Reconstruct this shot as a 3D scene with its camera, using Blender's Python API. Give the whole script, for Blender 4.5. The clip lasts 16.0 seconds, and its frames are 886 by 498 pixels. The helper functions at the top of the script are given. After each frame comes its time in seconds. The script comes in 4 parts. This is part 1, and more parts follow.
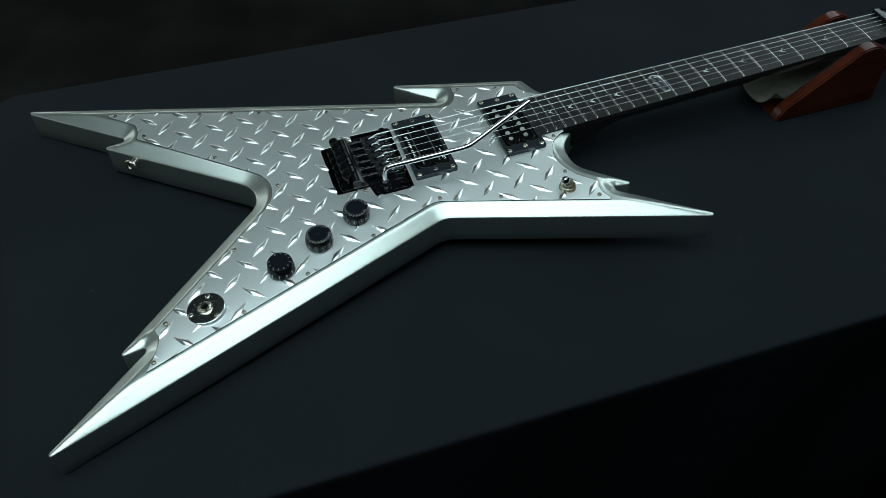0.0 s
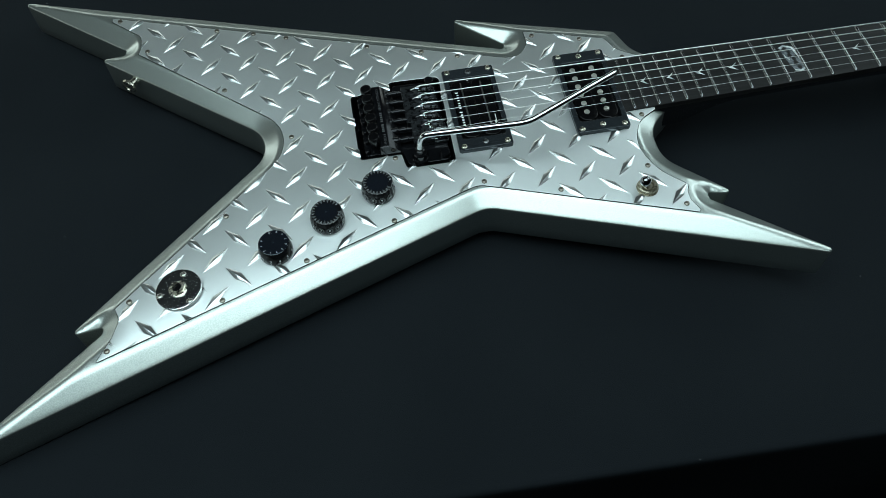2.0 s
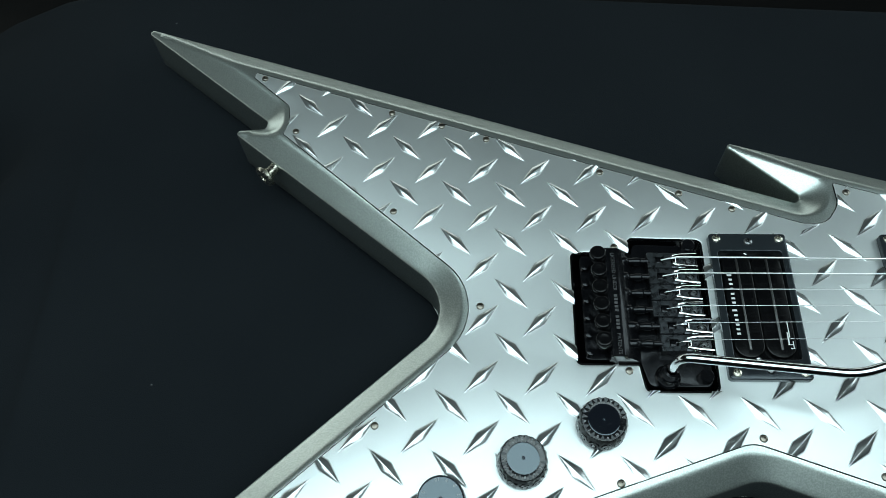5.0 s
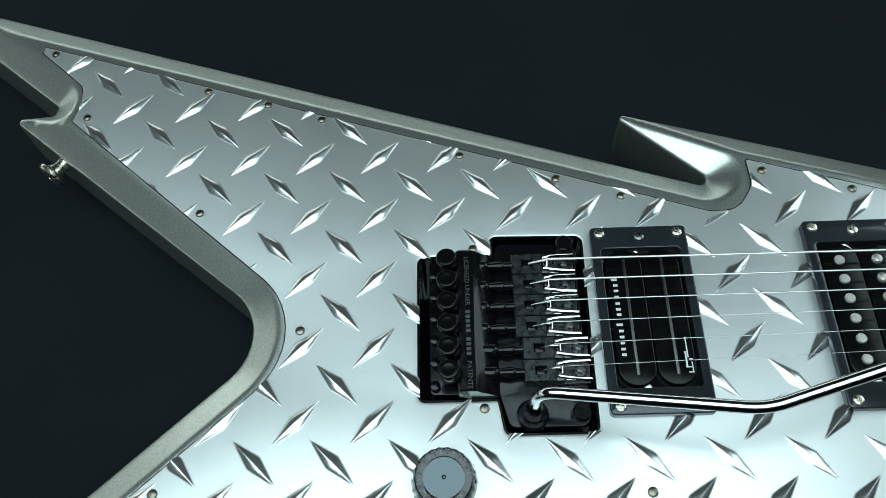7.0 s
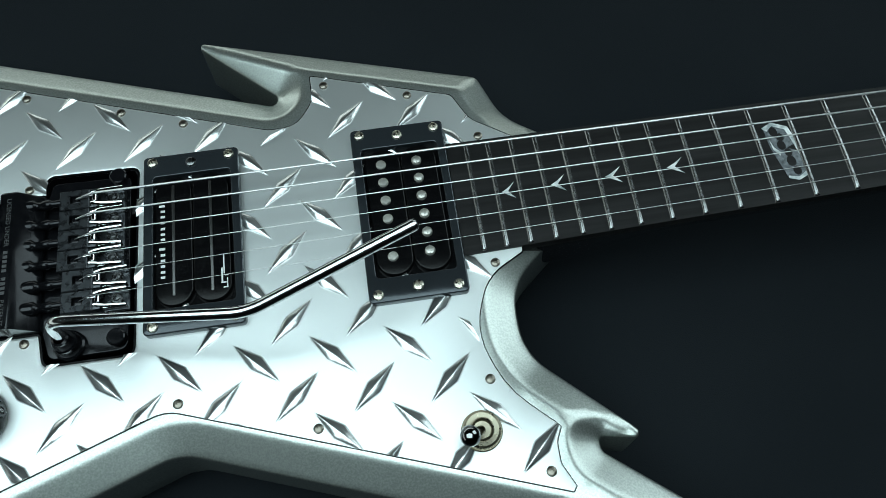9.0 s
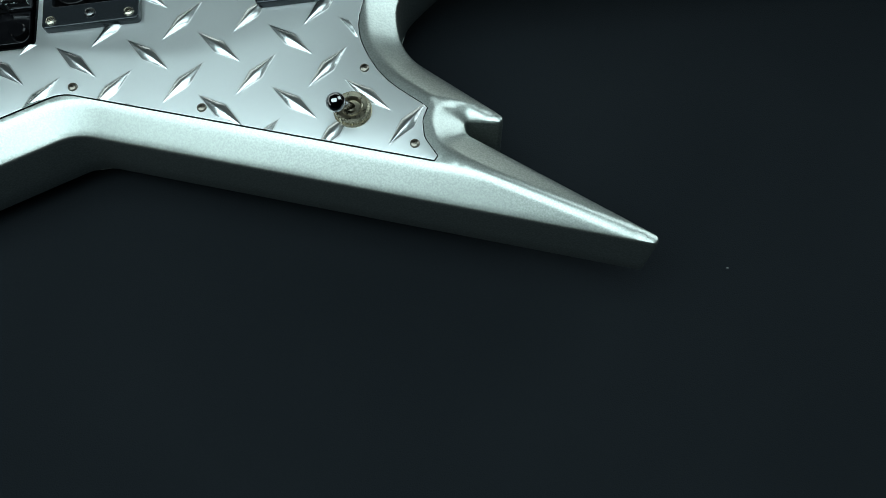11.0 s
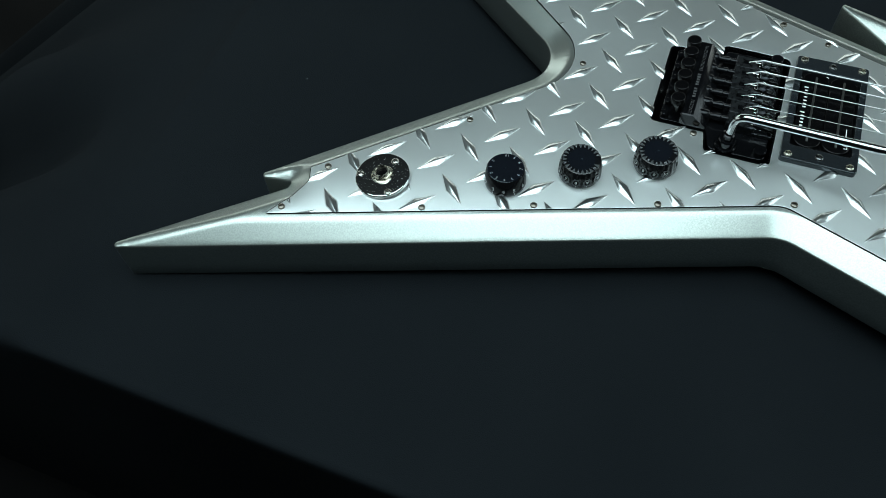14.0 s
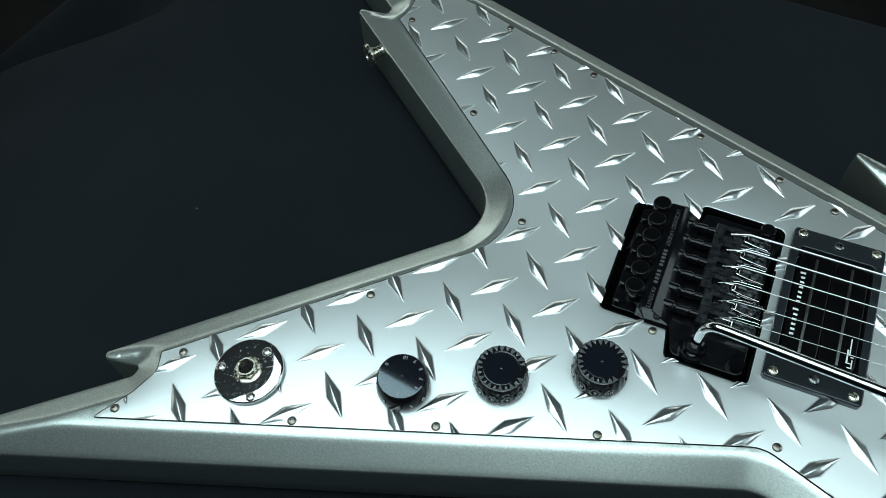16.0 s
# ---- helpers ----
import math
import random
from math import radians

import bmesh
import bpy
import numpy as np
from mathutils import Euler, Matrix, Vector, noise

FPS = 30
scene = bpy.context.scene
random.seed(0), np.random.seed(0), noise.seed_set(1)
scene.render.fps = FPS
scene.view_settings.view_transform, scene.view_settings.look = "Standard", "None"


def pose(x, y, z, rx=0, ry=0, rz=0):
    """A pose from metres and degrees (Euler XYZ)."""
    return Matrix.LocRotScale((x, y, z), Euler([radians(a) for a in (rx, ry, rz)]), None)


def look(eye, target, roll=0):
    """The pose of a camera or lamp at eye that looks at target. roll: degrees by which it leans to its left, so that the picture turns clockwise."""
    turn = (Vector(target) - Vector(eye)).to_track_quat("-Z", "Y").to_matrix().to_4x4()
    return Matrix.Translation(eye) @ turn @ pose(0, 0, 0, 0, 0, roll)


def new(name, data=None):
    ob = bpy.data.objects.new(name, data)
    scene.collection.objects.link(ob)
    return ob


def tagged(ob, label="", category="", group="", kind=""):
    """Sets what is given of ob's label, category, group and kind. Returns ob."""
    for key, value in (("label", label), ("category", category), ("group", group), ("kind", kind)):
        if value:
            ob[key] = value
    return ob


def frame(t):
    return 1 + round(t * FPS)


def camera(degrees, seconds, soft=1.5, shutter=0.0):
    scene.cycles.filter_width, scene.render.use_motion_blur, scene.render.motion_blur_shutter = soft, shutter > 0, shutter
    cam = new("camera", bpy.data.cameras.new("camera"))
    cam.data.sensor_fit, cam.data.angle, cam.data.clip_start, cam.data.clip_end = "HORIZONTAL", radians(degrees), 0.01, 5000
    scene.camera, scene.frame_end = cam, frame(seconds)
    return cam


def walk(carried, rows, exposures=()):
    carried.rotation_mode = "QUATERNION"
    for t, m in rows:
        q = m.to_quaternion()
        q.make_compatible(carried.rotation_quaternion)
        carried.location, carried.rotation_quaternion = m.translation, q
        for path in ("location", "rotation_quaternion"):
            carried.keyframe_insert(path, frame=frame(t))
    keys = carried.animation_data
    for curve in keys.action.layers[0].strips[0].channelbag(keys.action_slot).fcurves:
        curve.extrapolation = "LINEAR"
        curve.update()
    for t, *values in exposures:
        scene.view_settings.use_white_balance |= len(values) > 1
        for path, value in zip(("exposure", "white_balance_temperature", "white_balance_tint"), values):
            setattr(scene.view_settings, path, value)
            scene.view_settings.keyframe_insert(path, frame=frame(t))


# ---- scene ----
MM = 0.001
# The guitar lies with its tail on the cloth and its neck on a rest, so its own axes lean by two degrees.
GUITAR = pose(0, 0, 0.0543, 0, -1.976, 0)

cam = camera(57.1, 16.0, soft=0.85)
ROWS = [
    (0, (-0.1633, -0.5649, 0.5799), (-0.0825, -0.3190, 0.2750), -1.70),
    (0.5, (-0.1498, -0.5182, 0.5555), (-0.0731, -0.2818, 0.2420), -1.91),
    (1, (-0.1297, -0.4676, 0.5442), (-0.0606, -0.2412, 0.2218), -2.16),
    (1.5, (-0.1071, -0.4283, 0.5270), (-0.0519, -0.2099, 0.1965), -1.70),
    (2, (-0.0810, -0.4138, 0.5157), (-0.0500, -0.2020, 0.1778), -1.97),
    (2.5, (-0.0682, -0.3827, 0.4999), (-0.0587, -0.1771, 0.1569), -3.04),
    (3, (-0.0690, -0.3355, 0.4784), (-0.0728, -0.1362, 0.1316), -3.63),
    (3.5, (-0.0818, -0.2876, 0.4508), (-0.0917, -0.0858, 0.1056), -3.70),
    (4, (-0.0969, -0.2429, 0.4304), (-0.1104, -0.0415, 0.0850), -3.91),
    (4.5, (-0.1288, -0.1961, 0.4257), (-0.1439, -0.0015, 0.0765), -3.88),
    (4.7, (-0.1411, -0.1783, 0.4262), (-0.1567, 0.0150, 0.0763), -3.79),
    (6.8, (-0.0826, -0.1034, 0.3385), (-0.0943, 0.0910, -0.0109), -4.00),
    (7, (-0.0658, -0.1020, 0.3361), (-0.0731, 0.0880, -0.0159), -3.72),
    (7.5, (-0.0210, -0.1021, 0.3399), (-0.0194, 0.0787, -0.0169), -3.26),
    (8, (0.0262, -0.1163, 0.3490), (0.0365, 0.0583, -0.0107), -2.25),
    (8.5, (0.0786, -0.1303, 0.3400), (0.0956, 0.0378, -0.0225), -1.76),
    (8.7, (0.0937, -0.1290, 0.3392), (0.1141, 0.0370, -0.0242), -1.48),
    (10.8, (0.1511, -0.2385, 0.3061), (0.1695, -0.0906, -0.0651), -1.42),
    (11, (0.1540, -0.2545, 0.3132), (0.1662, -0.1116, -0.0602), -2.84),
    (11.5, (0.1227, -0.2952, 0.3556), (0.1349, -0.1534, -0.0182), -1.69),
    (12, (0.0593, -0.3134, 0.3839), (0.0651, -0.1556, 0.0164), -0.90),
    (12.5, (-0.0075, -0.3448, 0.3914), (-0.0175, -0.1510, 0.0416), 1.62),
    (13, (-0.0527, -0.3884, 0.4075), (-0.0987, -0.1865, 0.0653), -1.53),
    (13.5, (-0.0802, -0.3944, 0.4136), (-0.1516, -0.1965, 0.0734), -3.95),
    (14, (-0.0722, -0.3600, 0.3991), (-0.1601, -0.1641, 0.0617), -4.84),
    (14.5, (-0.0732, -0.3197, 0.3858), (-0.1686, -0.1240, 0.0502), -5.08),
    (15, (-0.0747, -0.2817, 0.3797), (-0.1720, -0.0864, 0.0445), -4.83),
    (15.5, (-0.0709, -0.2481, 0.3742), (-0.1714, -0.0514, 0.0408), -5.01),
    (16, (-0.0657, -0.2007, 0.3571), (-0.1635, -0.0044, 0.0225), -4.32),
]
walk(cam, [(t, GUITAR @ look(eye, aim, roll)) for t, eye, aim, roll in ROWS])

# ---- light ----
world = bpy.data.worlds.new("studio_dark")
scene.world = world
world.use_nodes = True
world.node_tree.nodes["Background"].inputs[0].default_value = (0.55, 0.75, 0.9, 1)
world.node_tree.nodes["Background"].inputs[1].default_value = 0.004

softbox = new("softbox_light", bpy.data.lights.new("softbox_light", "AREA"))
softbox.data.shape, softbox.data.size, softbox.data.size_y = "RECTANGLE", 1.593, 1.087
softbox.data.energy, softbox.data.color = 16.0, (0.775, 1.0, 1.035)
softbox.matrix_world = GUITAR @ pose(-0.215, -0.216, 1.2, 0, 0, -8)

# a tall second panel at the neck end and the dim warm room beyond the table show in the bevels that face them; the
# room's glow is two added, unseen fill lamps
for name, size, energy, colour, spot in (("panel_light", (0.9, 1.0), 6.0, (0.80, 1.0, 1.03), (1.22, 0.52, 0.9)), ("room_fill", (5.4, 0.8), 17.0, (0.86, 1.0, 0.96), (-0.3, 2.9, 0.46)), ("room_fill", (5.4, 0.8), 12.0, (0.87, 1.0, 0.95), (-2.8, 0.4, 0.46))):
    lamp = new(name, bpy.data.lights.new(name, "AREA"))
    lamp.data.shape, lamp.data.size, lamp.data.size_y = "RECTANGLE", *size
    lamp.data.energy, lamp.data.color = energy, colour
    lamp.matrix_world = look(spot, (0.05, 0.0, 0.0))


# ---- materials ----
def material(name, colour, rough=0.5, metal=0.0, coat=0.0):
    m = bpy.data.materials.new(name)
    m.use_nodes = True
    b = m.node_tree.nodes["Principled BSDF"]
    b.inputs["Base Color"].default_value = (*colour, 1)
    b.inputs["Roughness"].default_value = rough
    b.inputs["Metallic"].default_value = metal
    b.inputs["Coat Weight"].default_value = coat
    b.inputs["Coat Roughness"].default_value = 0.05
    return m


def dull(m, level):
    m.node_tree.nodes["Principled BSDF"].inputs["Specular IOR Level"].default_value = level


def node(m, kind, **settings):
    n = m.node_tree.nodes.new(kind)
    for key, value in settings.items():
        if key in n.inputs:
            n.inputs[key].default_value = value
    return n


def bsdf(m):
    return m.node_tree.nodes["Principled BSDF"]


def noise_node(m, scale, detail=3.0, stretch=None):
    tex = node(m, "ShaderNodeTexNoise", Scale=scale, Detail=detail)
    where = node(m, "ShaderNodeTexCoord")
    if stretch:
        mp = node(m, "ShaderNodeMapping", Scale=stretch)
        m.node_tree.links.new(where.outputs["Object"], mp.inputs["Vector"])
        m.node_tree.links.new(mp.outputs["Vector"], tex.inputs["Vector"])
    else:
        m.node_tree.links.new(where.outputs["Object"], tex.inputs["Vector"])
    return tex


def ramp_to(m, tex, socket, low, high, a=0.3, b=0.7):
    """Drives a number socket of the shader from a texture."""
    r = m.node_tree.nodes.new("ShaderNodeMapRange")
    r.inputs["From Min"].default_value, r.inputs["From Max"].default_value = a, b
    r.inputs["To Min"].default_value, r.inputs["To Max"].default_value = low, high
    m.node_tree.links.new(tex.outputs[0], r.inputs["Value"])
    m.node_tree.links.new(r.outputs[0], bsdf(m).inputs[socket])


def tint(m, tex, low, high, a=0.3, b=0.7):
    r = m.node_tree.nodes.new("ShaderNodeValToRGB")
    r.color_ramp.elements[0].position, r.color_ramp.elements[1].position = a, b
    r.color_ramp.elements[0].color, r.color_ramp.elements[1].color = (*low, 1), (*high, 1)
    m.node_tree.links.new(tex.outputs[0], r.inputs[0])
    m.node_tree.links.new(r.outputs[0], bsdf(m).inputs["Base Color"])


def bump(m, tex, strength, distance):
    b = node(m, "ShaderNodeBump", Strength=strength, Distance=distance)
    m.node_tree.links.new(tex.outputs[0], b.inputs["Height"])
    m.node_tree.links.new(b.outputs[0], bsdf(m).inputs["Normal"])


def two_lobes(m, colour, rough, share, metal=1.0):
    """Adds a tighter second gloss to a metal, as rolled sheet and flake lacquer show."""
    top = m.node_tree.nodes.new("ShaderNodeBsdfPrincipled")
    top.inputs["Base Color"].default_value, top.inputs["Metallic"].default_value, top.inputs["Roughness"].default_value = (*colour, 1), metal, rough
    both = node(m, "ShaderNodeMixShader", Fac=share)
    m.node_tree.links.new(bsdf(m).outputs[0], both.inputs[1])
    m.node_tree.links.new(top.outputs[0], both.inputs[2])
    m.node_tree.links.new(both.outputs[0], m.node_tree.nodes["Material Output"].inputs["Surface"])
    return top


PAINT = material("silver_flake_paint", (0.55, 0.59, 0.56), 0.43, 0.98)
flake = noise_node(PAINT, 1150, 5)
tint(PAINT, flake, (0.45, 0.488, 0.463), (0.605, 0.645, 0.61), 0.38, 0.64)
bump(PAINT, flake, 0.08, 0.0003)
gloss = two_lobes(PAINT, (0.61, 0.66, 0.63), 0.24, 0.46, 0.97)
PAINT.node_tree.links.new(bsdf(PAINT).inputs["Normal"].links[0].from_socket, gloss.inputs["Normal"])
PLATE = material("rolled_aluminium", (0.80, 0.83, 0.83), 0.62, 1.0)
ramp_to(PLATE, noise_node(PLATE, 14, 6), "Roughness", 0.49, 0.54)
two_lobes(PLATE, (0.77, 0.82, 0.825), 0.29, 0.32)
bump(PLATE, noise_node(PLATE, 1500, 2, (0.04, 1.0, 1.0)), 0.10, 0.0002)
# the pressed bars are rubbed bright on their raised part and keep the sheet's satin at the foot
BAR = material("polished_aluminium", (0.70, 0.725, 0.725), 0.2, 1.0)
rise = node(BAR, "ShaderNodeSeparateXYZ")
BAR.node_tree.links.new(node(BAR, "ShaderNodeTexCoord").outputs["Object"], rise.inputs[0])
rub = node(BAR, "ShaderNodeMapRange", **{"From Min": 0.00002, "From Max": 0.00032, "To Min": 0.48, "To Max": 0.17})
BAR.node_tree.links.new(rise.outputs["Z"], rub.inputs["Value"])
BAR.node_tree.links.new(rub.outputs[0], bsdf(BAR).inputs["Roughness"])
bump(BAR, noise_node(BAR, 420, 3), 0.16, 0.0004)
two_lobes(BAR, (0.72, 0.75, 0.75), 0.46, 0.25)
AGED_BRASS = material("aged_brass_nickel", (0.34, 0.31, 0.235), 0.2, 1.0)
ramp_to(AGED_BRASS, noise_node(AGED_BRASS, 600, 4), "Roughness", 0.22, 0.42)
DARK_CHROME = material("dark_chrome", (0.30, 0.30, 0.31), 0.08, 1.0)
CHROME = material("chrome", (0.85, 0.86, 0.86), 0.06, 1.0)
SCUFFED = material("scuffed_chrome", (0.82, 0.83, 0.83), 0.07, 1.0)
ramp_to(SCUFFED, noise_node(SCUFFED, 420, 4), "Roughness", 0.03, 0.09, 0.5, 0.75)
two_lobes(SCUFFED, (0.80, 0.82, 0.82), 0.45, 0.045)
speck = node(SCUFFED, "ShaderNodeMapRange", **{"From Min": 0.645, "From Max": 0.70, "To Min": 0.03, "To Max": 0.5})
SCUFFED.node_tree.links.new(noise_node(SCUFFED, 900, 2).outputs[0], speck.inputs["Value"])
SCUFFED.node_tree.links.new(speck.outputs[0], SCUFFED.node_tree.nodes["Mix Shader"].inputs[0])
SATIN = material("satin_steel", (0.64, 0.65, 0.66), 0.14, 1.0)
ramp_to(SATIN, noise_node(SATIN, 200, 4), "Roughness", 0.1, 0.18)
NICKEL = material("aged_nickel", (0.70, 0.66, 0.56), 0.22, 1.0)
ramp_to(NICKEL, noise_node(NICKEL, 700, 3), "Roughness", 0.15, 0.38)
BLACK_METAL = material("black_nickel", (0.011, 0.0115, 0.014), 0.22, 0.6, 0.2)
ramp_to(BLACK_METAL, noise_node(BLACK_METAL, 260, 4), "Roughness", 0.12, 0.26)
DARK_STEEL = material("dark_steel", (0.22, 0.225, 0.23), 0.25, 1.0)
ramp_to(DARK_STEEL, noise_node(DARK_STEEL, 350, 4), "Roughness", 0.16, 0.36)
SADDLE = material("saddle_steel", (0.07, 0.075, 0.082), 0.3, 0.9)
ramp_to(SADDLE, noise_node(SADDLE, 350, 4), "Roughness", 0.2, 0.42)
BLACK_PLASTIC = material("black_plastic", (0.0035, 0.0035, 0.004), 0.2)
ramp_to(BLACK_PLASTIC, noise_node(BLACK_PLASTIC, 180, 5), "Roughness", 0.13, 0.24)
dull(BLACK_PLASTIC, 0.22)
GLOSS_BLACK = material("gloss_black", (0.004, 0.004, 0.005), 0.1, 0.0, 0.4)
CAP_BLACK = material("gloss_knob_top", (0.010, 0.011, 0.015), 0.035, 0.0, 0.8)
dull(CAP_BLACK, 0.95)
bsdf(CAP_BLACK).inputs["Specular Tint"].default_value = (0.80, 0.93, 1.0, 1)
bsdf(CAP_BLACK).inputs["Coat Tint"].default_value = (0.80, 0.93, 1.0, 1)
KNOB_BLACK = material("clear_coated_black", (0.008, 0.008, 0.009), 0.14)
dull(KNOB_BLACK, 0.25)
RING_BLACK = material("scratched_black_ring", (0.05, 0.059, 0.068), 0.2, 0.6, 0.3)
ramp_to(RING_BLACK, noise_node(RING_BLACK, 60, 6), "Roughness", 0.1, 0.22)
BLADE = material("blade_steel", (0.12, 0.12, 0.12), 0.4, 1.0)
FACET = material("frosted_clear_edge", (0.075, 0.081, 0.086), 0.35)
CLEAR_RIM = material("clear_rim_over_black", (0.008, 0.0085, 0.010), 0.1, 0.0, 0.6)
PRINT = material("white_print", (0.75, 0.77, 0.77), 0.6)
GREY_PRINT = material("grey_print", (0.055, 0.055, 0.058), 0.6)
DIM_PRINT = material("print_under_tinted_top", (0.34, 0.35, 0.36), 0.4)
PALE_PRINT = material("pale_print", (0.62, 0.63, 0.64), 0.5)
POLE = material("pole_steel", (0.66, 0.65, 0.60), 0.36, 0.8)
JACK_SCREW = material("nickel_screw", (0.55, 0.53, 0.49), 0.25, 1.0)
SCREW = material("tarnished_screw", (0.26, 0.235, 0.20), 0.28, 1.0)
EBONY = material("dark_fretboard", (0.012, 0.011, 0.011), 0.5)
grain = noise_node(EBONY, 260, 5, (0.05, 1.0, 1.0))
tint(EBONY, grain, (0.010, 0.0098, 0.010), (0.022, 0.0215, 0.022), 0.35, 0.7)
bump(EBONY, grain, 0.3, 0.0003)
dull(EBONY, 0.14)
NECK_BLACK = material("black_lacquer", (0.008, 0.008, 0.009), 0.16, 0.0, 0.5)
FRET = material("fret_wire", (0.34, 0.345, 0.345), 0.26, 1.0)
PEARL_GREY = material("smoky_pearl", (0.17, 0.20, 0.22), 0.2)
tint(PEARL_GREY, noise_node(PEARL_GREY, 500, 4), (0.045, 0.055, 0.062), (0.15, 0.17, 0.19))
PEARL = material("pearl_inlay", (0.72, 0.76, 0.76), 0.22)
tint(PEARL, noise_node(PEARL, 220, 4), (0.32, 0.37, 0.38), (0.86, 0.88, 0.88), 0.35, 0.62)
STRING = material("string_steel", (0.63, 0.635, 0.64), 0.38, 1.0)
CLOTH = material("black_cloth", (0.0065, 0.0078, 0.0092), 0.85)
weave = noise_node(CLOTH, 1400, 2)
tint(CLOTH, noise_node(CLOTH, 6, 5), (0.0088, 0.0112, 0.0137), (0.0117, 0.0145, 0.0173), 0.3, 0.7)
bump(CLOTH, weave, 0.35, 0.0005)
dull(CLOTH, 0.06)
WOOD = material("varnished_mahogany", (0.16, 0.04, 0.018), 0.34, 0.0, 0.3)
wood_grain = noise_node(WOOD, 60, 6, (0.12, 1.0, 1.0))
tint(WOOD, wood_grain, (0.030, 0.0058, 0.0026), (0.082, 0.016, 0.0058), 0.3, 0.72)
dull(WOOD, 0.12)
SUEDE = material("cream_suede", (0.50, 0.49, 0.40), 0.9)
bump(SUEDE, noise_node(SUEDE, 800, 3), 0.4, 0.0005)
tint(SUEDE, noise_node(SUEDE, 90, 4), (0.20, 0.197, 0.16), (0.30, 0.295, 0.25))
DUST = material("pale_lint", (0.16, 0.16, 0.155), 0.9)
FLOOR = material("dark_floor", (0.004, 0.004, 0.0045), 0.7)
ramp_to(FLOOR, noise_node(FLOOR, 4, 5), "Roughness", 0.55, 0.85)
WALL = material("dark_wall", (0.014, 0.014, 0.016), 0.9)
tint(WALL, noise_node(WALL, 3, 5), (0.012, 0.012, 0.013), (0.017, 0.017, 0.019))
dull(WALL, 0.1), dull(FLOOR, 0.1)


# ---- mesh helpers (millimetres in the guitar's axes) ----
def part(name, bm, mat, parent=None, label="", sharp=35.0, unit=MM):
    me = bpy.data.meshes.new(name)
    bmesh.ops.scale(bm, vec=(unit, unit, unit), verts=bm.verts)
    bmesh.ops.recalc_face_normals(bm, faces=bm.faces)
    for face in bm.faces:
        face.smooth = True
    bm.to_mesh(me)
    bm.free()
    me.set_sharp_from_angle(angle=radians(sharp))
    me.materials.append(mat)
    ob = new(name, me)
    if parent is not None:
        ob.parent = parent
    if label:
        ob["label"] = label
    return ob


def fresh():
    return bmesh.new()


def box(bm, x0, x1, y0, y1, z0, z1, bevel=0.0):
    made = bmesh.ops.create_cube(bm, size=1.0, matrix=Matrix.LocRotScale(((x0 + x1) / 2, (y0 + y1) / 2, (z0 + z1) / 2), None, (x1 - x0, y1 - y0, z1 - z0)))
    if bevel:
        edges = list({e for v in made["verts"] for e in v.link_edges})
        bmesh.ops.bevel(bm, geom=edges, offset=bevel, segments=2, affect="EDGES", profile=0.5)
    return bm


def lathe(bm, profile, m=None, segs=24):
    """Turns rows of (radius, height) round z and lays the result by the matrix m."""
    m = m or Matrix()
    rings = []
    for r, z in profile:
        if r < 1e-6:
            rings.append([bm.verts.new(m @ Vector((0, 0, z)))])
        else:
            rings.append([bm.verts.new(m @ Vector((r * math.cos(2 * math.pi * k / segs), r * math.sin(2 * math.pi * k / segs), z))) for k in range(segs)])
    for a, b in zip(rings, rings[1:]):
        for k in range(segs):
            n = (k + 1) % segs
            if len(a) == 1 and len(b) > 1:
                bm.faces.new((a[0], b[k], b[n]))
            elif len(b) == 1 and len(a) > 1:
                bm.faces.new((a[k], b[0], a[n]))
            elif len(a) > 1:
                bm.faces.new((a[k], b[k], b[n], a[n]))
    return bm


def along(p, q):
    """A matrix at p whose z points to q."""
    p, q = Vector(p), Vector(q)
    return Matrix.Translation(p) @ (q - p).to_track_quat("Z", "Y").to_matrix().to_4x4()


def rod(bm, p, q, r, segs=12, r2=None):
    far = (Vector(q) - Vector(p)).length
    r2 = r if r2 is None else r2
    c = min(0.3, 0.3 * min(r, r2))
    return lathe(bm, [(0, 0), (r - c, 0), (r, c), (r2, far - c), (r2 - c, far), (0, far)], along(p, q), segs)


def tube(bm, path, r, segs=12):
    pts = [Vector(p) for p in path]
    rings, side = [], None
    for k, p in enumerate(pts):
        way = (pts[min(k + 1, len(pts) - 1)] - pts[max(k - 1, 0)]).normalized()
        side = way.orthogonal().normalized() if side is None else (side - way * side.dot(way)).normalized()
        up = way.cross(side)
        rings.append([bm.verts.new(p + r * (math.cos(2 * math.pi * j / segs) * side + math.sin(2 * math.pi * j / segs) * up)) for j in range(segs)])
    for a, b in zip(rings, rings[1:]):
        for j in range(segs):
            bm.faces.new((a[j], a[(j + 1) % segs], b[(j + 1) % segs], b[j]))
    bm.faces.new(rings[0][::-1]), bm.faces.new(rings[-1])
    return bm


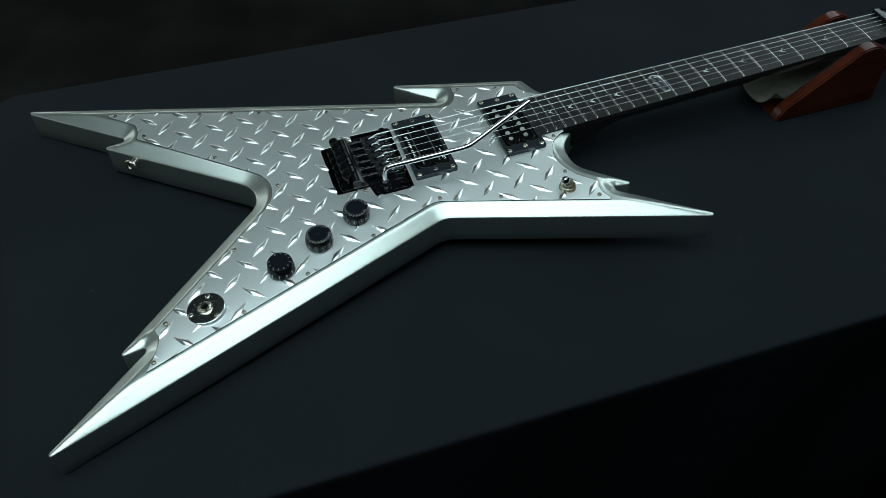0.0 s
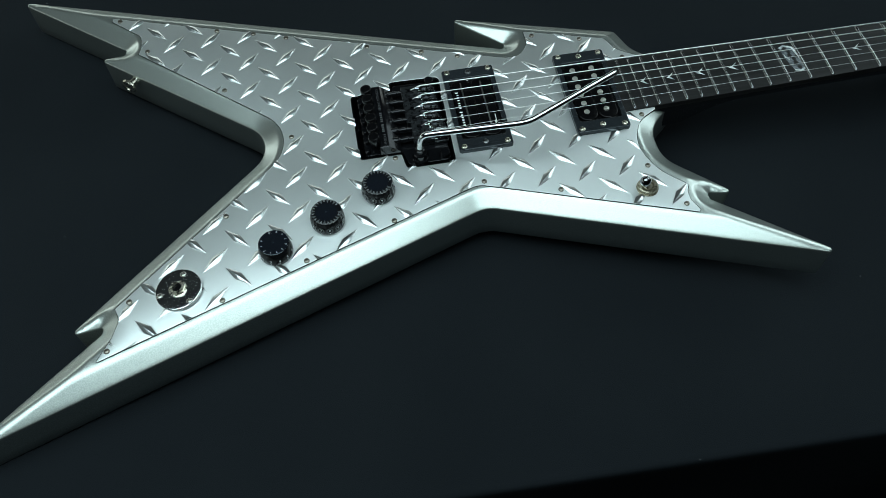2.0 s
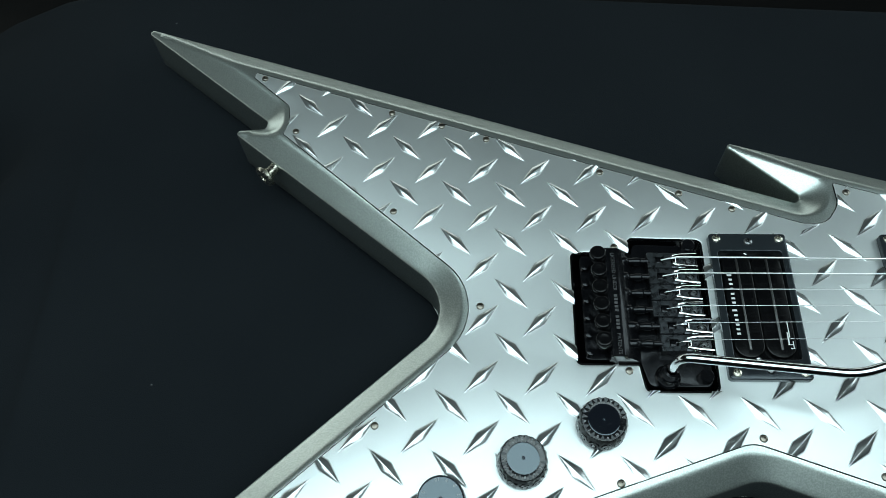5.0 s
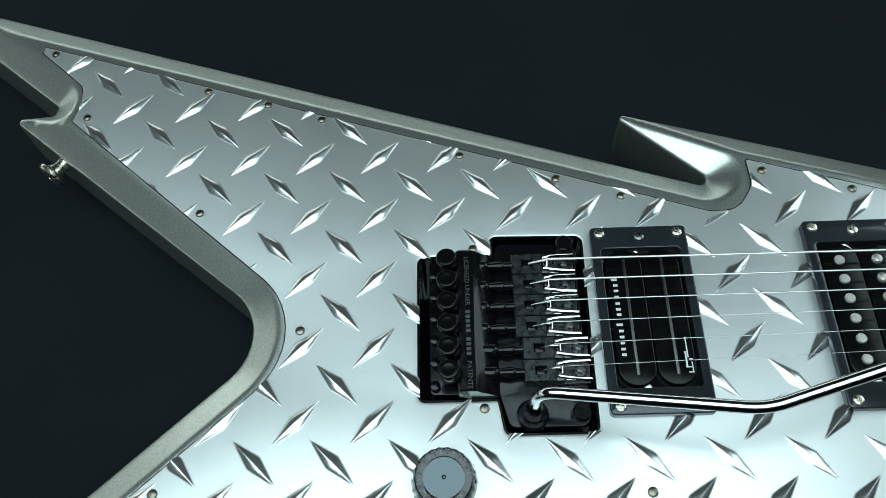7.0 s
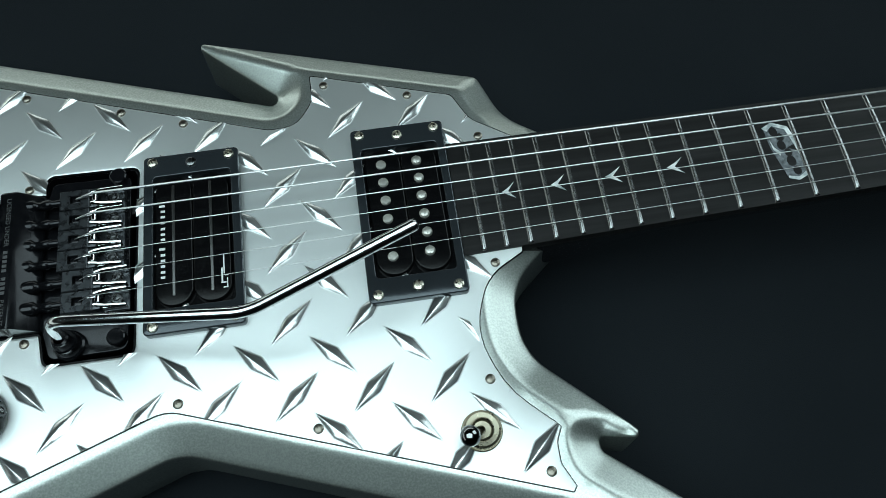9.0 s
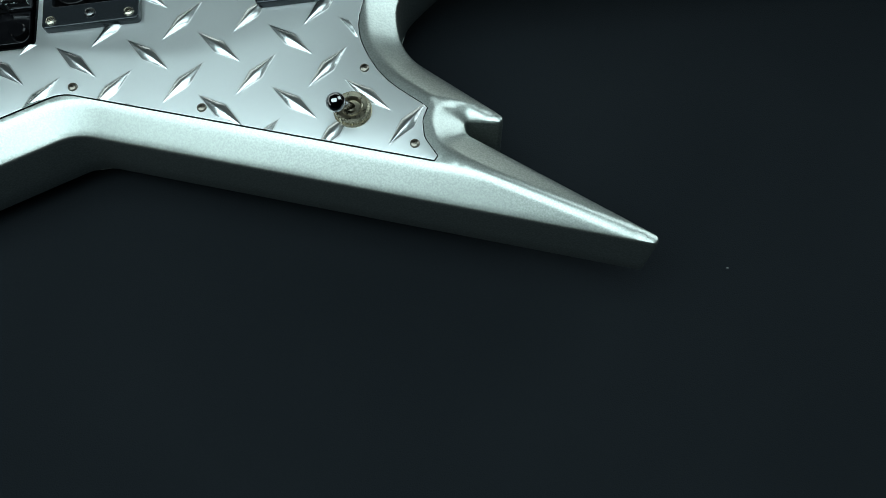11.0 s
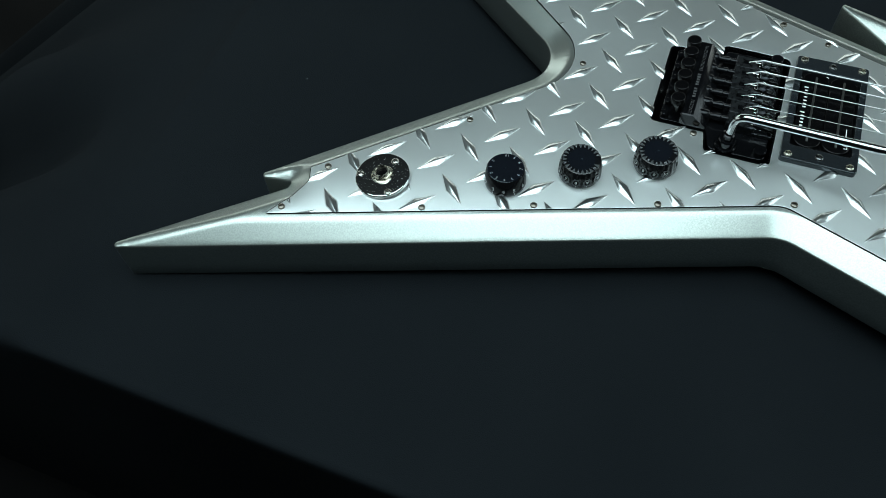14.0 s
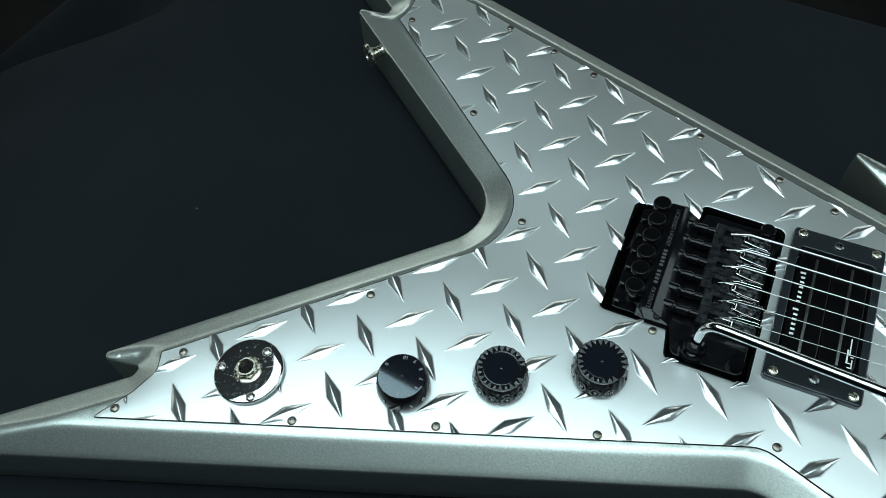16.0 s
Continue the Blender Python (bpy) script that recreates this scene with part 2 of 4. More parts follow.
def rounded(corners, step=3.0):
    """A closed outline from corners (x, y, fillet radius)."""
    pts, n = [], len(corners)
    for k in range(n):
        p, a, b = (Vector(corners[j % n][:2]) for j in (k, k - 1, k + 1))
        u, v = (a - p).normalized(), (b - p).normalized()
        half = u.angle(v) / 2
        reach = min(corners[k][2] / max(math.tan(half), 1e-3), 0.48 * (a - p).length, 0.48 * (b - p).length)
        if reach < 0.05:
            pts.append(p)
            continue
        r = reach * math.tan(half)
        centre = p + (u + v).normalized() * (r / math.sin(half))
        s, e = p + u * reach - centre, p + v * reach - centre
        turn = s.angle_signed(e)
        count = max(3, int(abs(turn) / 0.16) + 1)
        for j in range(count + 1):
            ang = -turn * j / count
            pts.append(centre + Vector((s.x * math.cos(ang) - s.y * math.sin(ang), s.x * math.sin(ang) + s.y * math.cos(ang))))
    out = []
    for p, q in zip(pts, pts[1:] + pts[:1]):
        count = max(1, int((q - p).length / step))
        out += [p.lerp(q, j / count) for j in range(count)]
    return [(p.x, p.y) for p in out]


def inset(loop, d):
    """The loop moved d to its left (inwards when it runs counterclockwise)."""
    pts, out = [Vector(p) for p in loop], []
    for k, p in enumerate(pts):
        a, b = (p - pts[k - 1]), (pts[(k + 1) % len(pts)] - p)
        na, nb = Vector((-a.y, a.x)).normalized(), Vector((-b.y, b.x)).normalized()
        m = (na + nb)
        m = m.normalized() if m.length > 1e-6 else na
        reach = d / max(m.dot(na), 0.3)
        out.append(p + m * (min(reach, 1.5 * d) if d > 0 else max(reach, 1.5 * d)))
    return [(p.x, p.y) for p in out]


def prism(bm, loop, z0, z1, rim=0.0, hole=None, hole_rim=0.0, bottom=True, hole_wide=1.0):
    """A slab from an outline, with a rounded upper rim and one optional hole."""
    def ring(pts, z):
        return [bm.verts.new((x, y, z)) for x, y in pts]

    def wall(a, b):
        for k in range(len(a)):
            n = (k + 1) % len(a)
            bm.faces.new((a[k], a[n], b[n], b[k]))

    tops, lows = [], []
    for pts, edge, wide in ((loop, rim, 1.0), (hole, hole_rim, hole_wide)):
        if pts is None:
            continue
        low = ring(pts, z0)
        mid = ring(pts, z1 - edge)
        wall(low, mid)
        top = mid
        for a in (0.4, 0.8, 1.2, math.pi / 2) if edge else ():
            above = ring(inset(pts, edge * wide * (1 - math.cos(a))), z1 - edge + edge * math.sin(a))
            wall(top, above)
            top = above
        tops.append(top), lows.append(low)
    for group, wanted in ((tops, True), (lows, bottom)):
        if wanted:
            edges = []
            for r in group:
                for k in range(len(r)):
                    e = bm.edges.get((r[k], r[(k + 1) % len(r)])) or bm.edges.new((r[k], r[(k + 1) % len(r)]))
                    edges.append(e)
            bmesh.ops.triangle_fill(bm, use_beauty=True, use_dissolve=False, edges=edges)
    return bm


def inside(p, loop):
    hit, (x, y) = False, p
    for (ax, ay), (bx, by) in zip(loop, loop[1:] + loop[:1]):
        if (ay > y) != (by > y) and x < (bx - ax) * (y - ay) / (by - ay) + ax:
            hit = not hit
    return hit


def insides(pts, loop):
    a = np.array(loop)
    b = np.roll(a, -1, 0)
    x, y = pts[:, :1], pts[:, 1:]
    cross = (a[:, 1] > y) != (b[:, 1] > y)
    dy = np.where(b[:, 1] == a[:, 1], 1e-9, b[:, 1] - a[:, 1])
    return (cross & (x < (b[:, 0] - a[:, 0]) * (y - a[:, 1]) / dy + a[:, 0])).sum(1) % 2 == 1


def distances(pts, loop):
    a = np.array(loop)
    ab = np.roll(a, -1, 0) - a
    best = np.full(len(pts), 1e9)
    for p, d in zip(a, ab):
        t = np.clip(((pts - p) @ d) / max(d @ d, 1e-9), 0, 1)
        best = np.minimum(best, np.hypot(*(pts - p - t[:, None] * d).T))
    return best


# ---- the room ----
def room():
    bm = box(fresh(), -3.2, 3.2, -3.2, 3.2, -0.80, -0.75)
    tagged(part("floor", bm, FLOOR, unit=1.0), "dark matt studio floor in shadow", "floor", kind="structure")
    for name, b in (("wall_north", (-3.2, 3.2, 3.2, 3.3)), ("wall_south", (-3.2, 3.2, -3.3, -3.2)), ("wall_east", (3.2, 3.3, -3.3, 3.3)), ("wall_west", (-3.3, -3.2, -3.3, 3.3))):
        bm = box(fresh(), *b, -0.80, 1.9)
        tagged(part(name, bm, WALL, unit=1.0), "unlit black studio wall", "wall", kind="structure")
    bm = box(fresh(), -3.3, 3.3, -3.3, 3.3, 1.9, 2.0)
    tagged(part("ceiling", bm, WALL, unit=1.0), "unlit black studio ceiling", "ceiling", kind="structure")


room()


def table_and_cloth():
    """A narrow table under a black cloth whose left end flares out in soft folds."""
    x0, x1 = -412.0, 900.0
    corners = [(x0, -262 - 0.020 * x0, 14), (x1, -262 - 0.020 * x1, 14), (x1, 333.7 - 0.0317 * x1, 14), (x0, 333.7 - 0.0317 * x0, 14)]
    loop = rounded(corners, 18.0)
    n = len(loop)
    table = new("table")
    tagged(table, "narrow table hidden under a black cloth", "table")
    table.location = (0, 0, 0)
    bm = prism(fresh(), inset(loop, 4.0), -30, -2.5, 1.0)
    part("tabletop", bm, FLOOR, table)
    for x in (x0 + 60, x1 - 60):
        for y in (-190, 250):
            part("leg", box(fresh(), x - 22, x + 22, y - 22, y + 22, -750, -30, 2.0), FLOOR, table)
    # cloth: rings that run out over the edge and hang
    bm = fresh()
    profile = [(-5, 0.0), (-2.6, -0.3), (-0.9, -1.3), (0, -3.4), (0.2, -9), (0, -18), (-1, -40), (-2, -90), (-3, -180), (-3, -300), (-3, -430), (-3, -560)]
    rings = []
    for k, (d, z) in enumerate(profile):
        ring = []
        for j, (x, y) in enumerate(inset(loop, -d)):
            left = max(0.0, min(1.0, (x0 + 16 - loop[j][0]) / 16))
            depth, fall = max(0.0, -z - 6), -z
            s = 0.5 + 0.5 * math.sin(y * 0.021 + 0.7) + 0.35 * math.sin(y * 0.047 + 2.1)
            out = left * (min(fall, 20) * 3.2 + max(0.0, fall - 20) * 1.2 + min(depth, 60) * 1.2 * s)
            wave = (1 - left) * min(depth, 200) * 0.05 * math.sin(x * 0.019 + y * 0.013)
            sign = -1 if y < 0 else 1
            crease = left * max(0.0, math.sin(y * 0.0115 + 0.9)) * {-3.4: -7.0, -9: 2.5, -1.3: -1.0}.get(z, 0.0)
            ring.append(bm.verts.new((x - out, y + sign * wave, z + crease)))
        rings.append(ring)
    for a, b in zip(rings, rings[1:]):
        for j in range(n):
            bm.faces.new((a[j], a[(j + 1) % n], b[(j + 1) % n], b[j]))
    bmesh.ops.triangle_fill(bm, use_beauty=True, edges=[bm.edges.get((rings[0][j], rings[0][(j + 1) % n])) for j in range(n)])
    tagged(part("tablecloth", bm, CLOTH, None, sharp=60), "matt black cloth draped over the table with soft folds", "tablecloth")


table_and_cloth()

# ---- the guitar ----
guitar = new("electric_guitar")
guitar.matrix_world = GUITAR
tagged(guitar, "spiky silver electric guitar with diamond plate top on black cloth", "guitar")

OUTER = rounded([
    (-374.5, -186.4, 1.4), (7.4, -52.4, 25), (261.5, -143.7, 1.6), (181.4, -78.6, 5), (181.0, -70.2, 5), (200.8, -74.2, 1.8), (195.6, -68.6, 8),
    (157.0, -32.0, 30), (157.2, 1.0, 30), (182.0, 22.6, 3), (190.0, 30.0, 3), (192.0, 62.0, 3), (191.0, 75.2, 2), (169.0, 91.0, 30), (160.2, 116.6, 4), (19.0, 160.5, 1.0),
    (61.2, 120.6, 5), (57.6, 114.0, 5), (-378.9, 262.5, 1.4), (-278.1, 179.2, 4), (-279.1, 171.9, 4), (-299.8, 170.2, 1.4), (-145.0, 43.4, 29),
    (-308.9, -107.9, 1.4), (-285.4, -104.4, 4), (-286.4, -111.8, 4),
], 3.0)
OUTER = inset(OUTER, -1.1)
TOP = rounded([
    (-287.5, -138.3, 0.5), (4.0, -36.3, 18), (165.9, -93.5, 0.5), (167.5, -91.4, 0.5), (163.0, -81.8, 8), (163.2, -73.0, 8), (166.1, -67.2, 0.5),
    (163.9, -64.6, 0.5), (147.0, -48.4, 60), (137.7, -21.4, 34), (147.4, 3.6, 25), (165.0, 13.2, 0), (172.0, 73.8, 0), (152.4, 87.2, 15),
    (145.6, 102.4, 4), (77.1, 124.5, 0.8), (77.4, 109.1, 14), (68.2, 95.9, 12), (54.5, 95.5, 10), (-289.3, 213.6, 0.5), (-290.1, 209.4, 0.5),
    (-263.5, 185.1, 8), (-262.0, 172.4, 10), (-264.9, 162.0, 0.5), (-125.6, 39.7, 37), (-275.6, -97.2, 0.5), (-272.2, -107.1, 8), (-277.1, -120.8, 10),
], 4.0)
CAVITY = rounded([(-84.0, 6.2, 2.5), (-50.0, 6.2, 2), (-47.6, -9.0, 3), (-9.6, -9.0, 3), (-8.4, 83.4, 3), (-50.4, 84.4, 3), (-50.8, 74.6, 2), (-84.0, 74.6, 3)], 4.0)
BEVEL, FLAT, DROP, SIDE, BACK = 15.6, -0.8, 8.2, -29.0, -41.0
EASE = 0.16  # share of the bevel over which the flat top rolls into the slope


def bevel_z(d):
    """The height of the top at the distance d from the outline: a plane slope that rolls into the flat."""
    t = 1 - np.clip(np.asarray(d) / BEVEL, 0, 1)
    return FLAT - DROP * np.where(t < EASE, t * t / (2 * EASE), t - EASE / 2) / (1 - EASE / 2)


def body():
    rim_loop = inset(OUTER, 0.9)
    lo, hi = np.min(OUTER, 0), np.max(OUTER, 0)
    step = 2.1
    gx, gy = np.meshgrid(np.arange(lo[0], hi[0], step), np.arange(lo[1], hi[1], step * 0.866))
    gx = gx + (np.arange(len(gx)) % 2)[:, None] * step / 2
    pts = np.c_[gx.ravel(), gy.ravel()]
    pts = pts[insides(pts, rim_loop)]
    d = distances(pts, OUTER)
    keep = (d > 2.2) & (d < BEVEL + 1.0)
    coarse = (d >= BEVEL + 1.0) & (np.arange(len(d)) % 23 == 0)
    pts = pts[keep | coarse]
    pts = pts[~insides(pts, CAVITY)]
    n, c = len(rim_loop), len(CAVITY)
    verts = [Vector(p) for p in rim_loop] + [Vector(p) for p in CAVITY] + [Vector(p) for p in pts]
    edges = [(k, (k + 1) % n) for k in range(n)] + [(n + k, n + (k + 1) % c) for k in range(c)]
    from mathutils import geometry
    xy, _, faces, origin, _, _ = geometry.delaunay_2d_cdt(verts, edges, [], 1, 1e-4)
    flat = np.array([(v.x, v.y) for v in xy])
    mid = np.array([flat[list(f)].mean(0) for f in faces])
    faces = [f for f, ok in zip(faces, insides(mid, rim_loop) & ~insides(mid, CAVITY)) if ok]
    dist = distances(flat, OUTER)
    z = bevel_z(dist)
    rim = dist < 1.2
    # ridges are rounded by hand sanding: average each height with its neighbours
    pairs = np.array([(f[k], f[(k + 1) % len(f)]) for f in faces for k in range(len(f))])
    slope = np.hypot(distances(flat + (1.2, 0), OUTER) - distances(flat - (1.2, 0), OUTER), distances(flat + (0, 1.2), OUTER) - distances(flat - (0, 1.2), OUTER)) / 2.4
    for _ in range(13):
        total, count = np.zeros(len(z)), np.zeros(len(z))
        np.add.at(total, pairs[:, 0], z[pairs[:, 1]]), np.add.at(count, pairs[:, 0], 1)
        np.add.at(total, pairs[:, 1], z[pairs[:, 0]]), np.add.at(count, pairs[:, 1], 1)
        z = np.where(rim | (slope > 0.97) | (dist < 2.4), z, 0.45 * z + 0.55 * total / np.maximum(count, 1))
    bm = fresh()
    made = [bm.verts.new((x, y, h)) for (x, y), h in zip(flat, z)]
    for f in faces:
        bm.faces.new([made[k] for k in f])
    near = {tuple(np.round(p, 3)): k for k, p in enumerate(flat)}
    prev = [made[near[tuple(np.round(np.array(p), 3))]] for p in rim_loop]
    edge = float(bevel_z(0.9))

    for off, h in ((0.45, edge - 0.35), (0.12, edge - 0.9), (0.0, edge - 1.8), (0.0, SIDE), (0.1, BACK + 0.8), (0.6, BACK)):
        ring = [bm.verts.new((x, y, h)) for x, y in inset(OUTER, off)]
        for k in range(len(ring)):
            m = (k + 1) % len(ring)
            bm.faces.new((prev[k], ring[k], ring[m], prev[m]))
        prev = ring
    # flat back
    ring = [(v.co.x, v.co.y) for v in prev]
    xy, _, faces, origin, _, _ = geometry.delaunay_2d_cdt([Vector(p) for p in ring], [(k, (k + 1) % len(ring)) for k in range(len(ring))], [], 0, 1e-4)
    flat = np.array([(v.x, v.y) for v in xy])
    ok = insides(np.array([flat[list(f)].mean(0) for f in faces]), OUTER)
    made = [prev[o[0]] if o and o[0] < len(prev) else bm.verts.new((x, y, BACK)) for (x, y), o in zip(flat, origin)]
    for f, keep_it in zip(faces, ok):
        if keep_it and len({made[k] for k in f}) == len(f):
            bm.faces.new([made[k] for k in f])
    return part("body", bm, PAINT, guitar, "silver flake bevelled body", sharp=50)


body()

# route for the bridge
bm = fresh()
low, top = [bm.verts.new((x, y, -22)) for x, y in CAVITY], [bm.verts.new((x, y, FLAT)) for x, y in CAVITY]
for k in range(len(low)):
    j = (k + 1) % len(low)
    bm.faces.new((low[k], low[j], top[j], top[k]))
bm.faces.new(low)
part("bridge_cavity", bm, GLOSS_BLACK, guitar, "black recess routed for the bridge")

# thin black layer under the sheet, seen as a line along its edge
part("backing", prism(fresh(), inset(TOP, -0.3), -1.3, -0.18, 0.0, CAVITY[::-1], 0.0, False), BLACK_PLASTIC, guitar, "thin black backing under the plate")

plate = part("pickguard", prism(fresh(), TOP, -1.4, 0.0, 0.35, CAVITY[::-1], 1.1, True, 1.9), PLATE, guitar, "satin aluminium diamond plate pickguard", sharp=25)

# raised bars of the diamond plate: two crossing sets on one lattice
LATTICE = (Vector((-233.5, 168.6)), Vector((32.66, -0.48)), Vector((-0.24, -33.84)))
BAR_LENGTH, BAR_WIDTH, BAR_HEIGHT = 27.6, 6.4, 1.35
BAR_SECTION = ((0.70, 0.0), (0.32, 0.035), (0.0, 0.13), (-0.42, 0.31), (-2.62, 0.94), (-2.98, 0.985))


def bar_mesh(bm, m):
    """One pressed lozenge with a blunt ridge, whose foot runs out softly into the sheet; laid by the matrix m."""
    half, wide = BAR_LENGTH / 2, BAR_WIDTH / 2
    rows = []
    for s in (-0.84, -0.55, -0.22, 0.0, 0.22, 0.55, 0.84):
        w = (1 - abs(s)) ** 1.02 + 0.03
        h = BAR_HEIGHT * (1 - abs(s) ** 1.7)
        side = [(max((wide + y) * w, 0.0) if y <= 0 else wide * w + y * (1 - 0.5 * abs(s)), z * h - 0.015) for y, z in BAR_SECTION]
        line = [(-y, z) for y, z in side] + [(0.0, h - 0.015)] + side[::-1]
        rows.append([bm.verts.new(m @ Vector((s * half, y, z))) for y, z in line])
    n = len(rows[0]) - 1
    for a, b in zip(rows, rows[1:]):
        for k in range(n):
            bm.faces.new((a[k], a[k + 1], b[k + 1], b[k]))
    for row, s in ((rows[0], -1), (rows[-1], 1)):
        tip = bm.verts.new(m @ Vector((s * (half + 0.3), 0, -0.015)))
        for k in range(n):
            bm.faces.new((row[k], row[k + 1], tip) if s > 0 else (row[k + 1], row[k], tip))
    return bm


def bar_matrix(x, y, up):
    return Matrix.Translation((x, y, 0)) @ Matrix.Rotation(radians(45.0 if up else -45.0), 4, "Z")


def nearest(p, loop):
    """The distance from p to a loop, the nearest place on it and the way along it there."""
    p, best = Vector(p), (1e9, None, None)
    for a, b in zip(loop, loop[1:] + loop[:1]):
        a, b = Vector(a), Vector(b)
        ab = b - a
        q = a + ab * max(0.0, min(1.0, (p - a).dot(ab) / max(ab.length_squared, 1e-9)))
        if (p - q).length < best[0]:
            best = ((p - q).length, q, ab)
    return best


def tread_bars():
    shared = None
    corners = [Vector((s * BAR_LENGTH / 2, w * BAR_WIDTH / 2, 0)) for s, w in ((-1, 0), (1, 0), (0, -1), (0, 1), (-0.5, 0.5), (0.5, 0.5), (-0.5, -0.5), (0.5, -0.5))]
    rim, route = TOP, CAVITY
    for i2 in range(-6, 28):
        for j2 in range(-6, 24):
            if i2 % 2 != j2 % 2:
                continue
            c = LATTICE[0] + LATTICE[1] * (i2 / 2) + LATTICE[2] * (j2 / 2)
            m = bar_matrix(c.x, c.y, i2 % 2 == 0)
            spots = [m @ p for p in corners] + [Vector((c.x, c.y, 0))]
            state = [inside((p.x, p.y), rim) and not inside((p.x, p.y), route) for p in spots]
            if not any(state):
                continue
            if all(state):
                if shared is None:
                    first = part("tread_bar", bar_mesh(fresh(), Matrix()), BAR, plate, sharp=28)
                    shared = first.data
                    first.matrix_local = Matrix.LocRotScale(m.translation * MM, m.to_quaternion(), None)
                else:
                    ob = new("tread_bar", shared)
                    ob.parent = plate
                    ob.matrix_local = Matrix.LocRotScale(m.translation * MM, m.to_quaternion(), None)
                continue
            # bars sheared off at the edge of the sheet
            bm = bar_mesh(fresh(), m)
            for _ in range(8):
                worst, cut = 0.25, None
                for v in bm.verts:
                    for loop, sign in ((rim, 1), (route, -1)):
                        if inside((v.co.x, v.co.y), loop) == (sign > 0):
                            continue
                        d, p, way = nearest((v.co.x, v.co.y), loop)
                        if d > worst:
                            worst, cut = d, (p, Vector((way.y, -way.x, 0)).normalized() * sign)
                if cut is None:
                    break
                bmesh.ops.bisect_plane(bm, geom=bm.verts[:] + bm.edges[:] + bm.faces[:], plane_co=cut[0].to_3d(), plane_no=cut[1], clear_outer=True)
                if not bm.faces:
                    break
            middle = sum((f.calc_center_median() for f in bm.faces), Vector()) / max(len(bm.faces), 1)
            if len(bm.faces) < 3 or not inside((middle.x, middle.y), rim) or inside((middle.x, middle.y), route):
                bm.free()
                continue
            part("tread_bar", bm, BAR, plate, sharp=28)


tread_bars()


# small cross-head screws
def screw_bm(bm, x, y, z, r, tall=1.0, turn=0.3, m=None):
    m = m or Matrix.Translation((x, y, z)) @ Matrix.Rotation(turn, 4, "Z")
    lathe(bm, [(r, 0), (r, 0.25 * tall), (0.86 * r, 0.7 * tall), (0.5 * r, tall), (0.34 * r, tall)], m, 14)
    # recess of the cross
    arm, w, deep = 0.62 * r, 0.13 * r, 0.55 * tall
    outline = [(w, w), (w, arm), (-w, arm), (-w, w), (-arm, w), (-arm, -w), (-w, -w), (-w, -arm), (w, -arm), (w, -w), (arm, -w), (arm, w)]
    top = [bm.verts.new(m @ Vector((px, py, tall * 0.99))) for px, py in outline]
    low = [bm.verts.new(m @ Vector((px, py, tall * 0.99 - deep))) for px, py in outline]
    for k in range(12):
        n = (k + 1) % 12
        bm.faces.new((top[k], top[n], low[n], low[k]))
    bm.faces.new(low)
    rim = [bm.verts.new(m @ Vector((0.62 * r * math.cos(a), 0.62 * r * math.sin(a), 0.93 * tall))) for a in (math.pi / 12 + math.pi / 6 * k for k in range(12))]
    for k in range(12):
        n = (k + 1) % 12
        a = min(range(12), key=lambda q: (rim[q].co - top[k].co).length)
        b = min(range(12), key=lambda q: (rim[q].co - top[n].co).length)
        if a != b:
            bm.faces.new((top[k], rim[a], rim[b], top[n]))
        else:
            bm.faces.new((top[k], rim[a], top[n]))
    return bm


rnd = random.Random(7)
SCREWS = [(9.4, -34.3), (-65.9, -58.5), (-135.3, -82.1), (-198.5, -104.6), (-279.9, -130.7), (-265.5, -93.5), (-193.5, -30.2), (-137.5, 40.0),
          (-190.4, 103.1), (66.9, -53.3), (140.6, -43.1), (158.6, -84.4), (-63.5, 131.9), (-16.7, 116.5), (13.6, 105.4), (83.5, 117.4), (124.1, 105.3),
          (-162.5, 167.9), (-133.8, 157.2), (-195.1, 178.4), (-257.0, 163.7), (-56.5, 2.0), (-282.8, 208.0), (-58.8, 78.9), (151.9, 9.5), (155.1, 76.6)]
head = None
for x, y in SCREWS:
    if head is None:
        head = part("screw", screw_bm(fresh(), 0, 0, 0, 2.2, 1.3, 0), SCREW, plate, "small tarnished screw").data
        ob = bpy.data.objects["screw"]
    else:
        ob = new("screw", head)
        ob.parent = plate
        ob["label"] = "small tarnished screw"
    ob.matrix_local = pose(x * MM, y * MM, 0, 0, 0, rnd.uniform(0, 90))


def string_y(k, x):
    """Where string k (0 is the thickest) runs at x."""
    spread = 51.0 - 15.5 * (x + 28) / 628
    return 41.9 + 0.0112 * x + spread * (0.5 - k / 5)


def string_z(x):
    return 10.2 - 3.4 * (x + 28) / 628


def smooth_path(pts, cut, count=6):
    """A path through pts whose corners are rounded over the length cut."""
    pts = [Vector(p) for p in pts]
    out = [pts[0]]
    for a, p, b in zip(pts, pts[1:], pts[2:]):
        s, e = p + (a - p).normalized() * cut, p + (b - p).normalized() * cut
        out += [s.lerp(p, t).lerp(p.lerp(e, t), t) for t in (k / count for k in range(count + 1))]
    return out + [pts[-1]]


# ---- pickups ----
def bar_text(parent, spots, m, mat, z):
    """Unreadable or reserved writing: short plain bars."""
    bm = fresh()
    for x0, x1, y0, y1 in spots:
        v = [bm.verts.new(m @ Vector((x, y, z))) for x, y in ((x0, y0), (x1, y0), (x1, y1), (x0, y1))]
        bm.faces.new(v)
    return part("lettering", bm, mat, parent)


